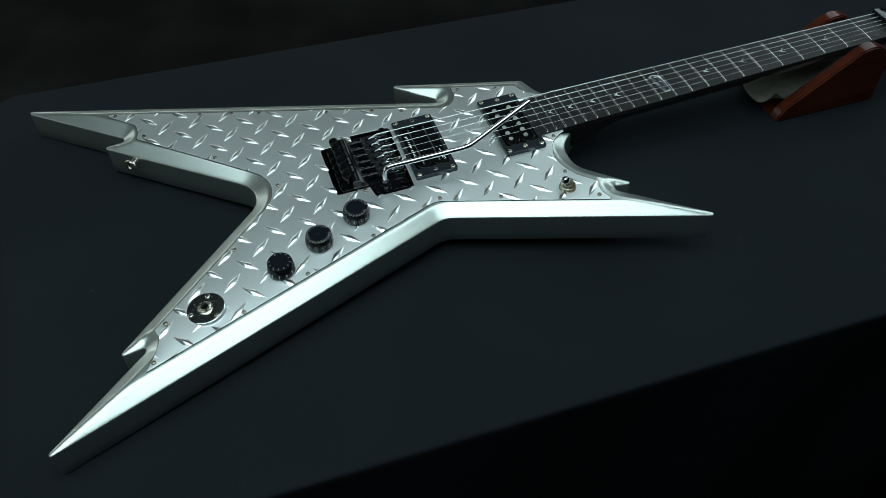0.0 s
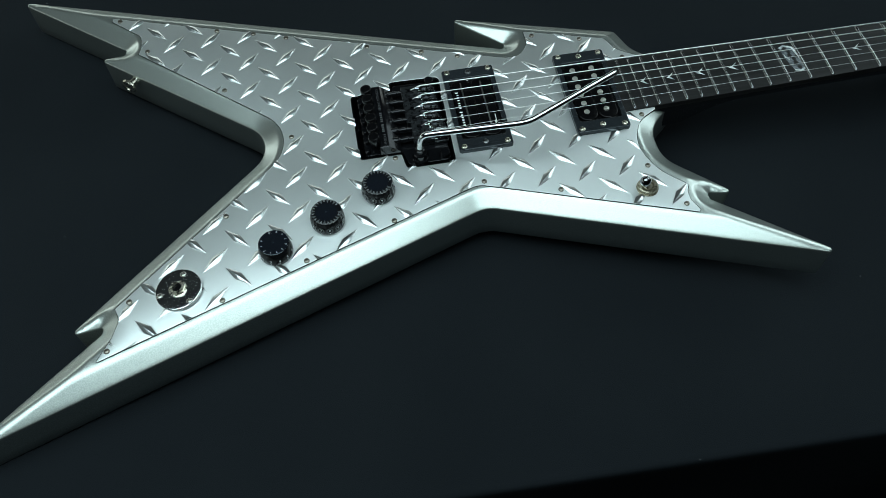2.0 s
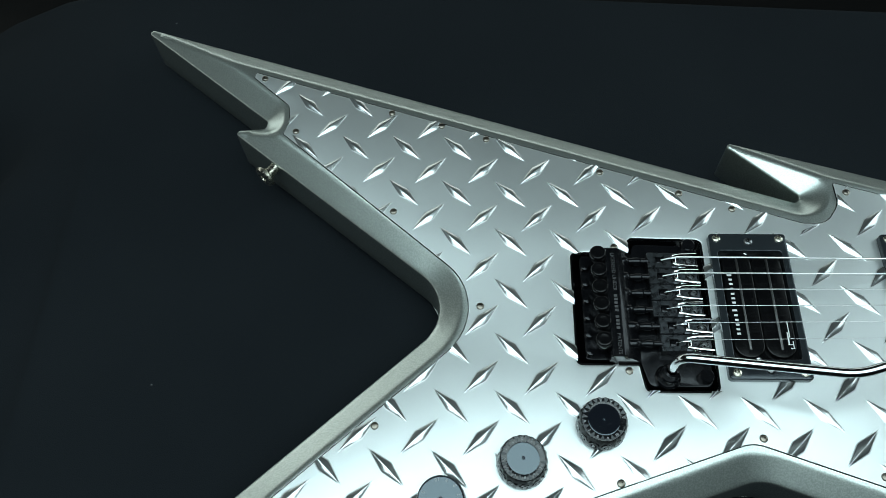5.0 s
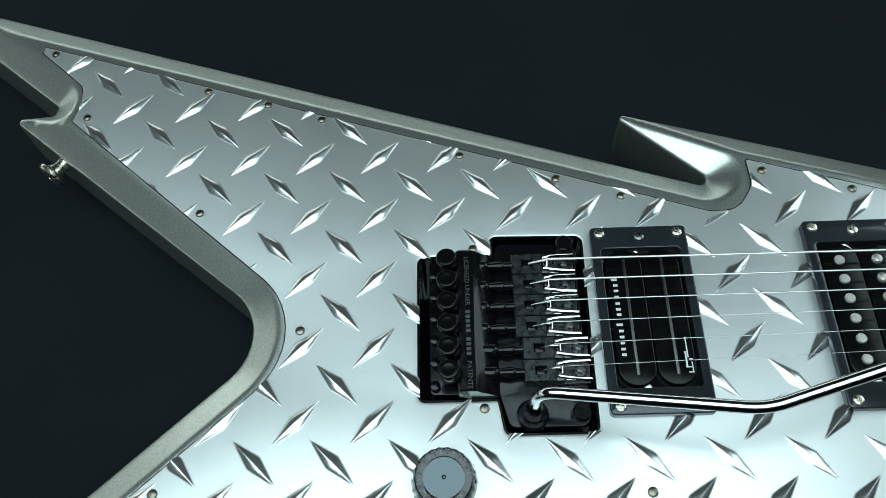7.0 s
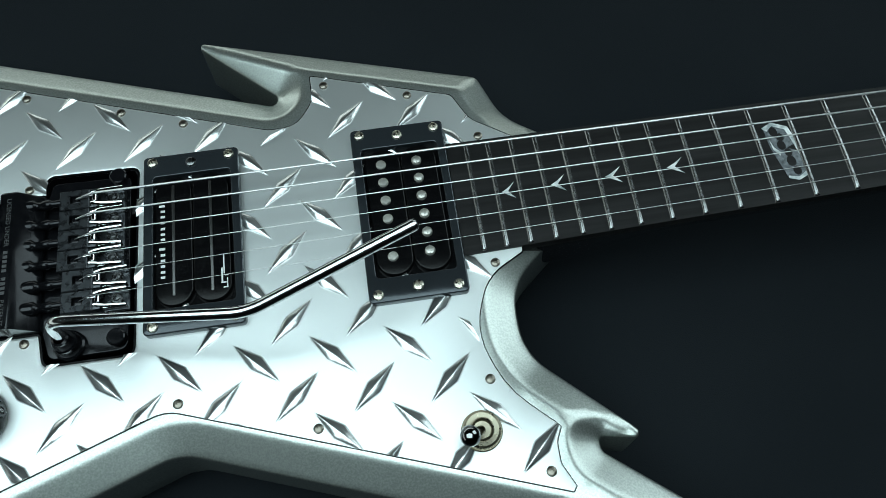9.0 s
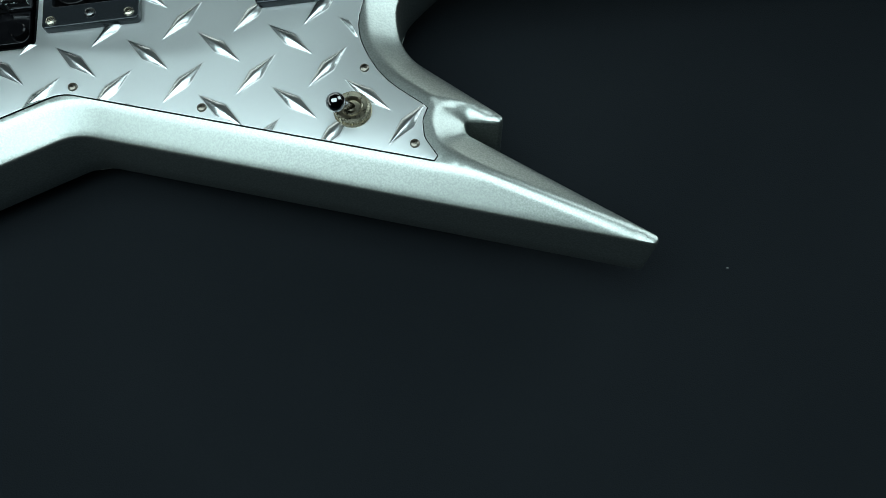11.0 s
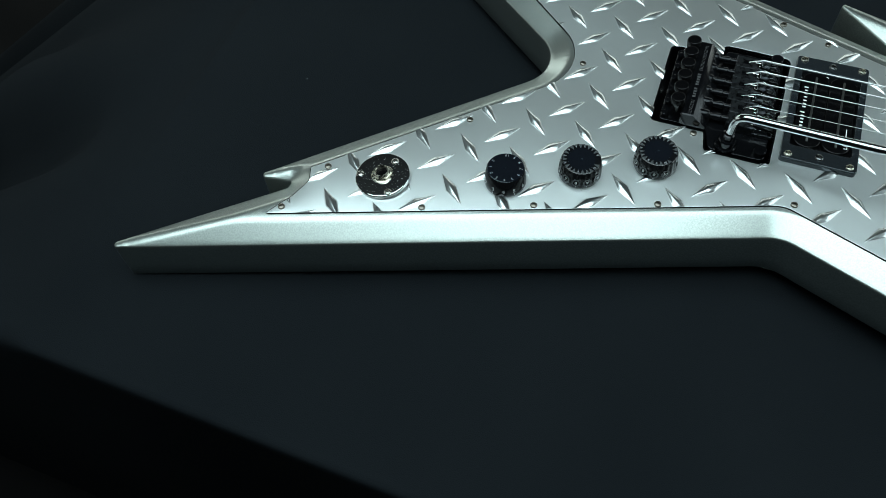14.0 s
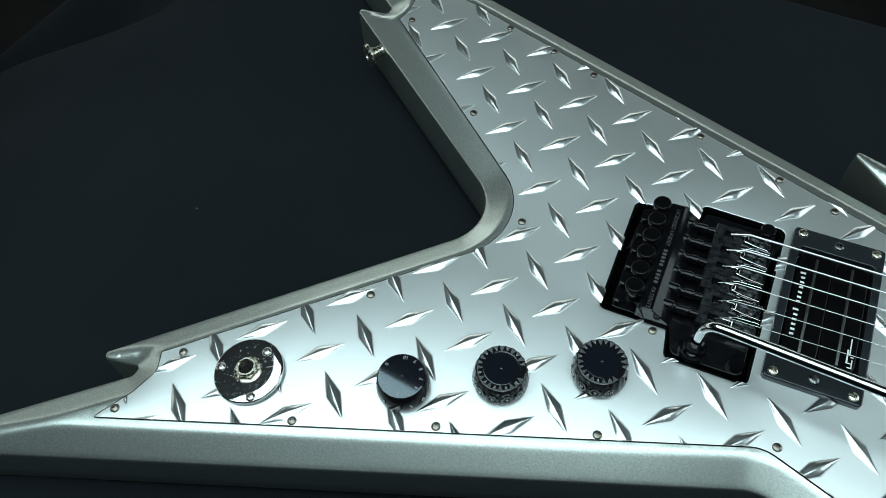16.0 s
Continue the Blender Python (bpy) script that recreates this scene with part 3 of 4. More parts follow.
def pickup(x, blades):
    ring_loop = rounded([(x - 4.3, -3.5, 2.2), (x + 40.2, -3.5, 2.2), (x + 40.2, 86.2, 2.2), (x - 4.3, 86.2, 2.2)], 8.0)
    hole = rounded([(x + 0.0, 8.0, 2), (x + 36.2, 8.0, 2), (x + 36.2, 74.8, 2), (x + 0.0, 74.8, 2)], 8.0)
    pick = part("pickup", prism(fresh(), hole, -4, 0.6), BLACK_PLASTIC, guitar, "black humbucker with two blade rails" if blades else "black humbucker with bright pole pieces")
    part("mounting_ring", prism(fresh(), ring_loop, 0.05, 4.0, 0.7, hole[::-1], 0.5), RING_BLACK, pick, "glossy scratched black surround")
    for k, cx in enumerate((x + 9.4, x + 26.4)):
        coil = rounded([(cx - 8.4, 8.9, 8.0), (cx + 8.4, 8.9, 8.0), (cx + 8.4, 74.0, 8.0), (cx - 8.4, 74.0, 8.0)], 6.0)
        part("coil", prism(fresh(), coil, -1, 3.4, 0.9), BLACK_PLASTIC, pick)
        if blades:
            part("blade", box(fresh(), cx - 0.65, cx + 0.65, 13.5, 69.2, 2.5, 4.1, 0.2), BLADE, pick, "dull steel blade")
        else:
            for j in range(6):
                y = string_y(j, cx) - 1.5
                if k == 0:
                    lathe(bm := fresh(), [(2.4, 2.0), (2.4, 4.0), (2.0, 4.4), (0, 4.45)], Matrix.Translation((cx - 0.8, y, 0)), 16)
                    part("pole_piece", bm, POLE, pick)
                else:
                    bm = lathe(fresh(), [(2.4, 2.0), (2.4, 4.2), (1.9, 4.9), (0.9, 5.15), (0, 5.2)], Matrix.Translation((cx - 1.0, y, 0)), 16)
                    box(bm, cx - 1.15, cx - 0.85, y - 2.0, y + 2.0, 4.6, 5.24)
                    part("pole_piece", bm, POLE, pick)
    for sx, sy in ((0, 0), (35.8, 0.2), (0, 82.6), (35.8, 82.4)):
        part("screw", screw_bm(fresh(), x + sx, sy, 4.0, 2.5, 1.2, rnd.uniform(0, 1.5)), NICKEL, pick)
    for sy in (2.2, 80.6):
        part("height_screw", screw_bm(fresh(), x + 18, sy, 4.0, 2.6, 1.3, 0.8), DARK_STEEL if blades else NICKEL, pick)
    if blades:
        # maker's name and a signature, as plain bars
        letters = [(2.8 if k in (0, 7) else 3.5, 5.5, y, y + 1.25) for k, y in enumerate((58.4, 55.6, 52.8, 49.8, 46.6, 43.8, 41.2, 36.4, 33.4, 30.6, 27.8, 25.0, 22.4))]
        bar_text(pick, [(x + a, x + b, c, d) for a, b, c, d in letters], Matrix(), PRINT, 3.46)
        marks = [(31.2, 31.8, 21.0, 30.5), (30.2, 31.0, 17.0, 24.0), (31.9, 33.4, 20.0, 20.6), (30.0, 33.0, 16.5, 17.1), (31.0, 33.2, 14.2, 14.8), (32.6, 33.1, 14.5, 19.0)]
        bar_text(pick, [(x + a, x + b, c, d) for a, b, c, d in marks], Matrix(), PRINT, 3.46)
    return pick


pickup(0.0, True)
pickup(98.2, False)

# ---- bridge with locking saddles, fine tuners and whammy bar ----
base_loop = rounded([(-79.5, 8.5, 2), (-50, 8.5, 2), (-46, -6.5, 4), (-12, -6.5, 4), (-11.5, 80, 3), (-48, 81, 3), (-50, 73, 2), (-79.5, 73, 2)], 8.0)
bridge = part("bridge", prism(fresh(), base_loop, -3.0, -0.5, 0.5), BLACK_METAL, guitar, "black locking tremolo bridge")


def slotted_block(bm, x0, x1, y0, y1, z0, z1, hole, bevel):
    """A block with a square slot sunk from its top; hole is (x0, x1, y0, y1)."""
    hx0, hx1, hy0, hy1 = hole
    rings = []
    for px0, px1, py0, py1, z in ((x0, x1, y0, y1, z0), (x0, x1, y0, y1, z1 - bevel), (x0 + bevel, x1 - bevel, y0 + bevel, y1 - bevel, z1), (hx0, hx1, hy0, hy1, z1),
                                  (hx0 + 0.15, hx1 - 0.15, hy0 + 0.15, hy1 - 0.15, z1 - 0.2), (hx0 + 0.15, hx1 - 0.15, hy0 + 0.15, hy1 - 0.15, z0 + 1.5)):
        rings.append([bm.verts.new(p) for p in ((px0, py0, z), (px1, py0, z), (px1, py1, z), (px0, py1, z))])
    for a, b in zip(rings, rings[1:]):
        for j in range(4):
            bm.faces.new((a[j], a[(j + 1) % 4], b[(j + 1) % 4], b[j]))
    bm.faces.new(rings[0][::-1]), bm.faces.new(rings[-1])
    return bm


for k in range(6):
    y = string_y(k, -28)
    x0 = -41.8 + (2.6 if k >= 4 else 0.0)
    # saddle: a satin block with a clamp slot, and a lower fork in front that carries the screw
    bm = slotted_block(fresh(), x0, x0 + 13.6, y - 4.95, y + 4.95, -0.4, 6.3, (x0 + 4.6, x0 + 9.6, y - 1.9, y + 2.1), 0.35)
    box(bm, x0 + 13.3, x0 + 17.2, y - 4.8, y - 1.6, -0.4, 6.0, 0.5)
    box(bm, x0 + 13.3, x0 + 17.2, y + 1.6, y + 4.8, -0.4, 6.0, 0.5)
    box(bm, x0 + 13.5, x0 + 28.5, y - 4.7, y + 4.7, -0.4, 1.6, 0.4)
    saddle = part("saddle", bm, SADDLE, bridge, "dark satin steel string saddle")
    part("string_clamp", box(fresh(), x0 + 5.4, x0 + 9.0, y - 1.5, y + 1.6, 1.4, 5.2, 0.35), BLACK_METAL, saddle)
    # round-topped fork arms in chrome, brighter than the saddle block
    for side in (-1, 1):
        pts = [(x0 + 14.4, y + side * 2.6, 6.0), (x0 + 17.4, y + side * 3.2, 6.3), (x0 + 20.5, y + side * 3.6, 6.0), (x0 + 28.4, y + side * 4.0, 5.5)]
        bm = tube(fresh(), smooth_path(pts, 1.2, 3), 0.8, 10)
        box(bm, x0 + 17.6, x0 + 28.0, y + side * 3.85 - 0.45, y + side * 3.85 + 0.45, 1.0, 5.2, 0.2)
        part("fork_arm", bm, CHROME, saddle, "bright rounded saddle edge")
    # the string bends over a small bright saddle nose
    bm = rod(fresh(), (x0 + 15.6, y - 1.7, 5.2), (x0 + 15.6, y + 1.7, 5.2), 1.35, 14)
    rod(bm, (x0 + 11.6, y + 0.9, 6.2), (x0 + 15.4, y + 0.9, 6.5), 0.35, 8)
    part("saddle_nose", bm, CHROME, saddle, "bright nose under the string")
    bm = lathe(fresh(), [(2.7, 1.4), (2.7, 4.2), (2.3, 4.7), (1.5, 4.7)], Matrix.Translation((x0 + 23.8, y - 0.3, 0)), 20)
    lathe(bm, [(1.5, 4.7), (1.4, 3.0), (0, 2.9)], Matrix.Translation((x0 + 23.8, y - 0.3, 0)), 6)
    part("intonation_screw", bm, DARK_STEEL, saddle, "dark hex socket screw")
    # long clamp screw back to the tuner beam, with a turned neck
    bm = lathe(fresh(), [(0, 0), (2.9, 0), (3.2, 0.5), (3.2, 6.5), (2.6, 7.4), (1.9, 8.2), (1.9, 10.2), (2.3, 10.8), (2.3, 14.2), (1.7, 15.0), (1.7, 19.0), (0, 19.0)], along((x0 - 18.6, y, 4.3), (x0 + 0.4, y, 4.7)), 18)
    part("clamp_screw", bm, BLACK_METAL, bridge)
    # fine tuner: a flat-topped thimble, its threaded foot showing behind the beam
    ty = 40.4 + (y - 41.6) * 1.03
    m = along((-70.2, ty, 5.0), (-71.4, ty + 0.1, 17.0))
    bm = lathe(fresh(), [(2.6, 0), (2.6, 4.2), (4.2, 5.0), (4.55, 5.8), (4.55, 10.6), (4.2, 11.2), (3.8, 11.4), (2.4, 11.2), (0, 11.1)], m, 24)
    part("fine_tuner", bm, BLACK_PLASTIC, bridge, "round black fine tuner screw")
    bm = lathe(fresh(), [(q, 0.9 * j * 0.5) for j in range(9) for q in ((2.1, 1.75)[j % 2],)] + [(0, 4.2)], Matrix.Translation((-77.2, ty - 2.2, -0.6)), 14)
    part("tuner_foot", bm, BLACK_METAL, bridge, "dull threaded screw end")

# beam behind the saddles: a flat crest that carries the print and a slope down towards the saddles
bm = fresh()
section = [(-67.4, 1.5), (-67.4, 9.2), (-66.6, 10.2), (-65.8, 10.5), (-60.2, 10.5), (-59.4, 10.2), (-50.2, 2.4), (-49.6, 1.2), (-49.6, -0.4), (-60.0, -0.4)]
ends = [[bm.verts.new((px, py, pz)) for px, pz in section] for py in (6.4, 7.2, 72.2, 73.0)]
for j, ring in enumerate(ends):
    if j in (0, 3):
        for v in ring:
            v.co.x, v.co.z = -59.5 + (v.co.x + 59.5) * 0.95, 4.0 + (v.co.z - 4.0) * 0.93
for a, b in zip(ends, ends[1:]):
    for j in range(len(section)):
        n = (j + 1) % len(section)
        bm.faces.new((a[j], a[n], b[n], b[j]))
bm.faces.new(ends[0]), bm.faces.new(ends[-1][::-1])
beam = part("tuner_beam", bm, BLACK_METAL, bridge, "black beam printed with small letters", sharp=25)


def words(text, size, m, mat, parent, name="lettering", bold=0.0):
    curve = bpy.data.curves.new(name, "FONT")
    curve.body, curve.size, curve.align_x, curve.align_y = text, size * MM, "CENTER", "CENTER"
    curve.resolution_u, curve.offset = 2, bold * MM
    tmp = bpy.data.objects.new(name, curve)
    me = bpy.data.meshes.new_from_object(tmp)
    bpy.data.objects.remove(tmp)
    bpy.data.curves.remove(curve)
    me.materials.append(mat)
    ob = new(name, me)
    ob.parent = parent
    ob.matrix_local = m
    return ob


down = pose(0, 0, 0, 0, 0, -90)
words("LICENSED UNDER", 3.0, Matrix.Translation((-62.4 * MM, 57.4 * MM, 10.55 * MM)) @ down, GREY_PRINT, beam)
bar_text(beam, [(-63.4, -61.4, y, y + 1.5) for y in (41.6, 39.4, 37.2, 35.0, 32.8, 28.8, 26.6, 24.4, 22.2)], Matrix(), GREY_PRINT, 10.56)
words("PATENTS", 3.0, Matrix.Translation((-62.4 * MM, 13.6 * MM, 10.55 * MM)) @ down, GREY_PRINT, beam)

for px, py in ((-16.5, 79.0), (-16.0, -1.5)):
    bm = lathe(fresh(), [(4.0, -0.5), (4.0, 3.2), (3.4, 3.8), (0, 3.8)], Matrix.Translation((px, py, 0)), 18)
    box(bm, px - 3.4, px + 3.4, py - 0.35, py + 0.35, 3.5, 3.86)
    part("pivot_post", bm, BLACK_METAL, bridge)
arm_base = Vector((-36.5, -1.8, 0))
bm = lathe(fresh(), [(6.8, -0.5), (6.8, 1.6), (6.0, 2.4), (5.4, 2.4), (5.4, 6.8), (4.8, 7.6), (3.6, 7.6), (3.6, 11.0), (2.6, 11.6)], Matrix.Translation(arm_base), 22)
part("arm_socket", bm, BLACK_METAL, bridge, "black collar of the whammy bar")


arm = smooth_path([(-36.5, -1.8, 6.0), (-35.5, 0.4, 25.5), (47.6, -12.6, 37.6), (116.8, 3.6, 61.2)], 7.5)
bm = tube(fresh(), arm, 2.55, 16)
part("whammy_bar", bm, SATIN, bridge, "bent polished steel whammy bar")
tipm = along(arm[-1], arm[-1] + (arm[-1] - arm[-2]))
part("bar_tip", lathe(fresh(), [(2.55, -0.3), (2.45, 0.6), (1.6, 1.5), (0, 1.7)], tipm, 16), SATIN, bridge)

# ---- neck ----
NUT_X, BOARD_X0 = 600.2, 138.7


def mid_y(x):
    return 41.9 + 0.0112 * x


def half_w(x):
    return 28.6 - 0.0150 * (x - 148)


def top_z(x):
    return 2.2 + 2.2 * (x - 140) / 460


def fret_x(n):
    return -28.4 + 628.65 * 2 ** (-n / 12)


def board_section(x, drop=6.0):
    c, w, z = mid_y(x) + 0.7, half_w(x) + 0.7, top_z(x)
    rows = [(c + w * s, z - 0.9 * s * s) for s in (-1, -0.66, -0.33, 0, 0.33, 0.66, 1)]
    return [(c - w, z - drop)] + [(c - w, z - 1.4)] + rows + [(c + w, z - 1.4), (c + w, z - drop)]


def loft(bm, xs, section):
    rings = [[bm.verts.new((x, y, z)) for y, z in section(x)] for x in xs]
    for a, b in zip(rings, rings[1:]):
        for k in range(len(a)):
            n = (k + 1) % len(a)
            bm.faces.new((a[k], a[n], b[n], b[k]))
    bm.faces.new(rings[0][::-1]), bm.faces.new(rings[-1])
    return bm


def neck_section(x):
    c, w, z = mid_y(x), half_w(x) - 0.15, top_z(x) - 6.0
    k = max(0.0, min(1.0, (246 - x) / 56))
    k = k * k * (3 - 2 * k)
    deep = 17.0 + 15.0 * k
    p = 1.0 - 0.8 * k
    return [(c + w * math.copysign(abs(math.cos(a)) ** p, math.cos(a)), z + 0.2 - deep * abs(math.sin(a)) ** 0.8) for a in (math.pi * j / 16 for j in range(17))]


neck = part("neck", loft(fresh(), [150, 175, 188, 196, 204, 212, 220, 228, 236, 244, 252, 260, 340, 430, 520, 585, 606, 640], neck_section), NECK_BLACK, guitar, "black lacquered neck")
board = part("fretboard", loft(fresh(), [BOARD_X0, 150, 200, 260, 330, 400, 470, 540, 601], board_section), EBONY, neck, "dark fretboard with pearl inlays")
for n in range(1, 23):
    x = fret_x(n)
    c, w, z = mid_y(x), half_w(x) - 0.4, top_z(x)
    bm = fresh()
    rings = []
    for s in (-1, -0.992, -0.978, -0.955, -0.66, -0.33, 0, 0.33, 0.66, 0.955, 0.978, 0.992, 1):
        h = {1: 0.25, 0.992: 0.75, 0.978: 1.04}.get(abs(s), 1.15)
        y, zz = c + w * s, z - 0.9 * s * s
        rings.append([bm.verts.new((x + dx, y, zz - 0.1 + h * f)) for dx, f in ((-1.35, 0), (-1.1, 0.55), (-0.4, 1.0), (0.4, 1.0), (1.1, 0.55), (1.35, 0))])
    for a, b in zip(rings, rings[1:]):
        for k in range(5):
            bm.faces.new((a[k], a[k + 1], b[k + 1], b[k]))
    bm.faces.new(rings[0]), bm.faces.new(rings[-1][::-1])
    part("fret", bm, FRET, neck)


def inlay(x, y, long, wide, lean=0.0):
    """A swept arrowhead that points down the neck."""
    z = top_z(x) + 0.06
    m = Matrix.Translation((x, y, z)) @ Matrix.Rotation(lean, 4, "Z")
    shape = [(0, 0), (0.40, 0.19), (1.0, 0.60), (0.66, 0.22), (0.46, 0.02), (0.62, -0.16), (0.92, -0.50), (0.36, -0.20)]
    bm = fresh()
    bm.faces.new([bm.verts.new(m @ Vector((px * long, py * wide, 0))) for px, py in shape])
    return part("inlay", bm, PEARL, neck, "pearl arrowhead inlay")


for n in (21, 19, 17, 15, 9, 7, 5, 3):
    a, b = fret_x(n), fret_x(n - 1)
    long = min(0.6 * (b - a), 8.6)
    inlay((a + b) / 2 - 0.5 * long, mid_y(a) - 0.4, long, 8.0)
# the long inlay at the octave: a slim blade shape and its dark core
bm = fresh()
a, b = fret_x(12), fret_x(11)
z = top_z(a) + 0.06
c = mid_y(a)
slab = [(4.4, 12.6), (9.0, 15.0), (16.2, 12.0), (19.6, -5.0), (18.6, -13.2), (13.0, -16.2), (8.2, -14.4), (4.8, 2.0)]
bm.faces.new([bm.verts.new((a + px, c + py, z)) for px, py in slab[::-1]])
octave = part("inlay", bm, PEARL_GREY, neck, "long smoky pearl inlay at the octave")
bm = fresh()
for piece in ([(16.4, 12.4), (18.2, 4.0), (20.2, -5.4), (17.8, -6.4), (16.0, 4.4), (14.4, 11.0)],
              [(3.6, 13.0), (9.0, 15.6), (16.4, 12.4), (14.4, 11.0), (9.0, 13.6), (5.6, 11.0)],
              [(18.9, -11.6), (19.8, -13.8), (13.0, -16.8), (8.4, -15.2), (8.6, -13.8), (13.4, -15.0)],
              [(5.6, 6.0), (6.6, 2.0), (9.0, -1.0), (8.2, -3.0), (5.8, 1.0)]):
    bm.faces.new([bm.verts.new((a + px, c + py, z + 0.05)) for px, py in piece])
part("inlay_edge", bm, PEARL, octave, "bright pearl edge")
bm = fresh()
for px, py, r in ((8.6, 10.4, 2.3), (11.0, 7.0, 2.0), (10.4, 2.6, 2.3), (12.4, -1.6, 2.0), (12.4, -6.4, 2.5), (13.6, -11.6, 2.2)):
    bm.faces.new([bm.verts.new((a + px + r * math.cos(t) * 0.9, c + py + r * math.sin(t) * 1.15, z + 0.08)) for t in (math.pi * k / 5 for k in range(10))])
part("inlay_core", bm, EBONY, octave)
part("locking_nut", box(fresh(), 598.5, 612, mid_y(605) - 21.8, mid_y(605) + 21.8, 0.0, 10.5, 0.8), BLACK_METAL, neck)
part("headstock", box(fresh(), 606, 700, mid_y(650) - 30, mid_y(650) + 30, -14, -1, 3.0), NECK_BLACK, neck)

# ---- strings ----
GAUGES = (1.14, 0.88, 0.64, 0.44, 0.34, 0.27)
for k, g in enumerate(GAUGES):
    pts = [(-34.0 + (2.6 if k >= 4 else 0), string_y(k, -34), 6.2), (-25.5, string_y(k, -25.5), string_z(-25.5)), (606, string_y(k, 606), string_z(606)), (690, string_y(k, 606), 3.0)]
    part("string", tube(fresh(), pts, g / 2, 8), STRING, guitar, "wound steel string" if k < 3 else "plain steel string")


# ---- knobs ----
def knob(x, y, turn, clear):
    """A skirted knob; turn is where its nought stands, in degrees round from the neck's direction."""
    tall = 12.6
    m = Matrix.Translation((x, y, 0))
    wide = [(12.9, 0.4), (13.1, 1.2), (12.9, 4.4), (11.9, tall - 0.6), (11.6, tall)] if clear else [(12.6, 0.4), (12.8, 1.2), (12.7, 4.4), (11.5, tall - 0.5), (11.1, tall)]
    bm = lathe(fresh(), wide, m, 110 if clear else 96)
    if clear:
        # moulded grip: shallow flutes round the skirt
        for v in bm.verts:
            d = Vector((v.co.x - x, v.co.y - y))
            if 1.5 < v.co.z and d.length > 5:
                k = 1 + 0.02 * math.cos(22 * math.atan2(d.y, d.x))
                v.co.x, v.co.y = x + d.x * k, y + d.y * k
    ob = part("control_knob", bm, KNOB_BLACK, guitar, "clear-edged black control knob" if clear else "glossy black control knob with white numerals")
    if clear:
        part("clear_rim", lathe(fresh(), [(11.6, tall), (11.2, tall + 0.25), (10.7, tall + 0.3), (8.3, tall + 0.1)], m, 44), CLEAR_RIM, ob, "clear moulded rim")
        part("cap", lathe(fresh(), [(8.3, tall + 0.1), (8.1, tall + 0.12), (7.8, tall + 0.12), (1.3, tall + 0.12), (0.9, tall + 0.12), (0.5, tall - 0.5), (0, tall - 0.6)], m, 40), CAP_BLACK, ob, "glossy black centre")
    else:
        part("cap", lathe(fresh(), [(11.1, tall), (10.95, tall + 0.25), (10.6, tall + 0.32), (10.3, tall + 0.32), (9.9, tall + 0.32), (1.3, tall + 0.32), (0.9, tall + 0.32), (0.5, tall - 0.4), (0, tall - 0.5)], m, 40), CAP_BLACK, ob, "glossy flat top")
    for n in range(11):
        a = radians(turn + 30 * n)
        out = Vector((math.cos(a), math.sin(a), 0.0))
        side = Vector((-out.y, out.x, 0))
        up = Vector((0, 0, 1))
        lean = (up - 0.11 * out).normalized()
        face = side.cross(lean)
        rot = Matrix((side, lean, face)).transposed().to_4x4()
        low = 5.4
        skin = 12.75 if clear else 12.5
        spot = Vector((x, y, low)) + out * skin + face * (0.45 if clear else 0.3)
        words(str(n), 3.2 if clear else 3.9, Matrix.Translation(spot * MM) @ rot, PALE_PRINT, ob, "numeral", 0.05)
        bm = fresh()
        bm.faces.new([bm.verts.new(Vector((x, y, z)) + out * r + side * q) for r, z, q in ((13.25, 1.6, -0.22), (13.25, 1.6, 0.22), (13.1, 3.2, 0.22), (13.1, 3.2, -0.22))])
        part("tick", bm, PALE_PRINT, ob)
        # the same numeral again, read through the top
        flat_turn = Matrix.Rotation(a + math.pi / 2, 4, "Z")
        words(str(n), 2.0 if clear else 2.6, Matrix.Translation((Vector((x, y, tall + (0.32 if clear else 0.38))) + out * (9.9 if clear else 9.4)) * MM) @ flat_turn, DIM_PRINT, ob, "numeral", 0.0)
        if not clear:
            continue
        # pale moulded facets: a petalled oval round each numeral, and bars on the rim between the numerals
        bm = fresh()
        spot = Vector((x, y, low)) + out * skin + face * 0.28
        ring = [(math.cos(t), math.sin(t), 1.0 if j % 2 else 0.8) for j, t in enumerate(math.pi * q / 8 for q in range(16))]
        outer = [bm.verts.new(spot + side * (3.2 * f * c) + lean * (3.4 * f * q)) for c, q, f in ring]
        inner = [bm.verts.new(spot + side * (1.7 * c) + lean * (1.9 * q)) for c, q, f in ring]
        for j in range(16):
            bm.faces.new((outer[j], outer[(j + 1) % 16], inner[(j + 1) % 16], inner[j]))
        part("facet", bm, FACET, ob)
        bm = fresh()
        for half, tip in ((0.5, 9.3), (15.0, 8.4)):
            o = Vector((math.cos(a + radians(half)), math.sin(a + radians(half)), 0))
            q = Vector((-o.y, o.x, 0))
            bm.faces.new([bm.verts.new(Vector((x, y, z)) + o * r + q * w) for r, w, z in ((11.2, -1.25, tall + 0.34), (11.2, 1.25, tall + 0.34), (tip, 0.12, tall + 0.2), (tip, -0.12, tall + 0.2))])
        part("facet", bm, FACET, ob)
    return ob


knob(-157.0, -69.9, 162, False)
knob(-115.9, -49.4, 33, True)
knob(-74.1, -29.0, 6, True)

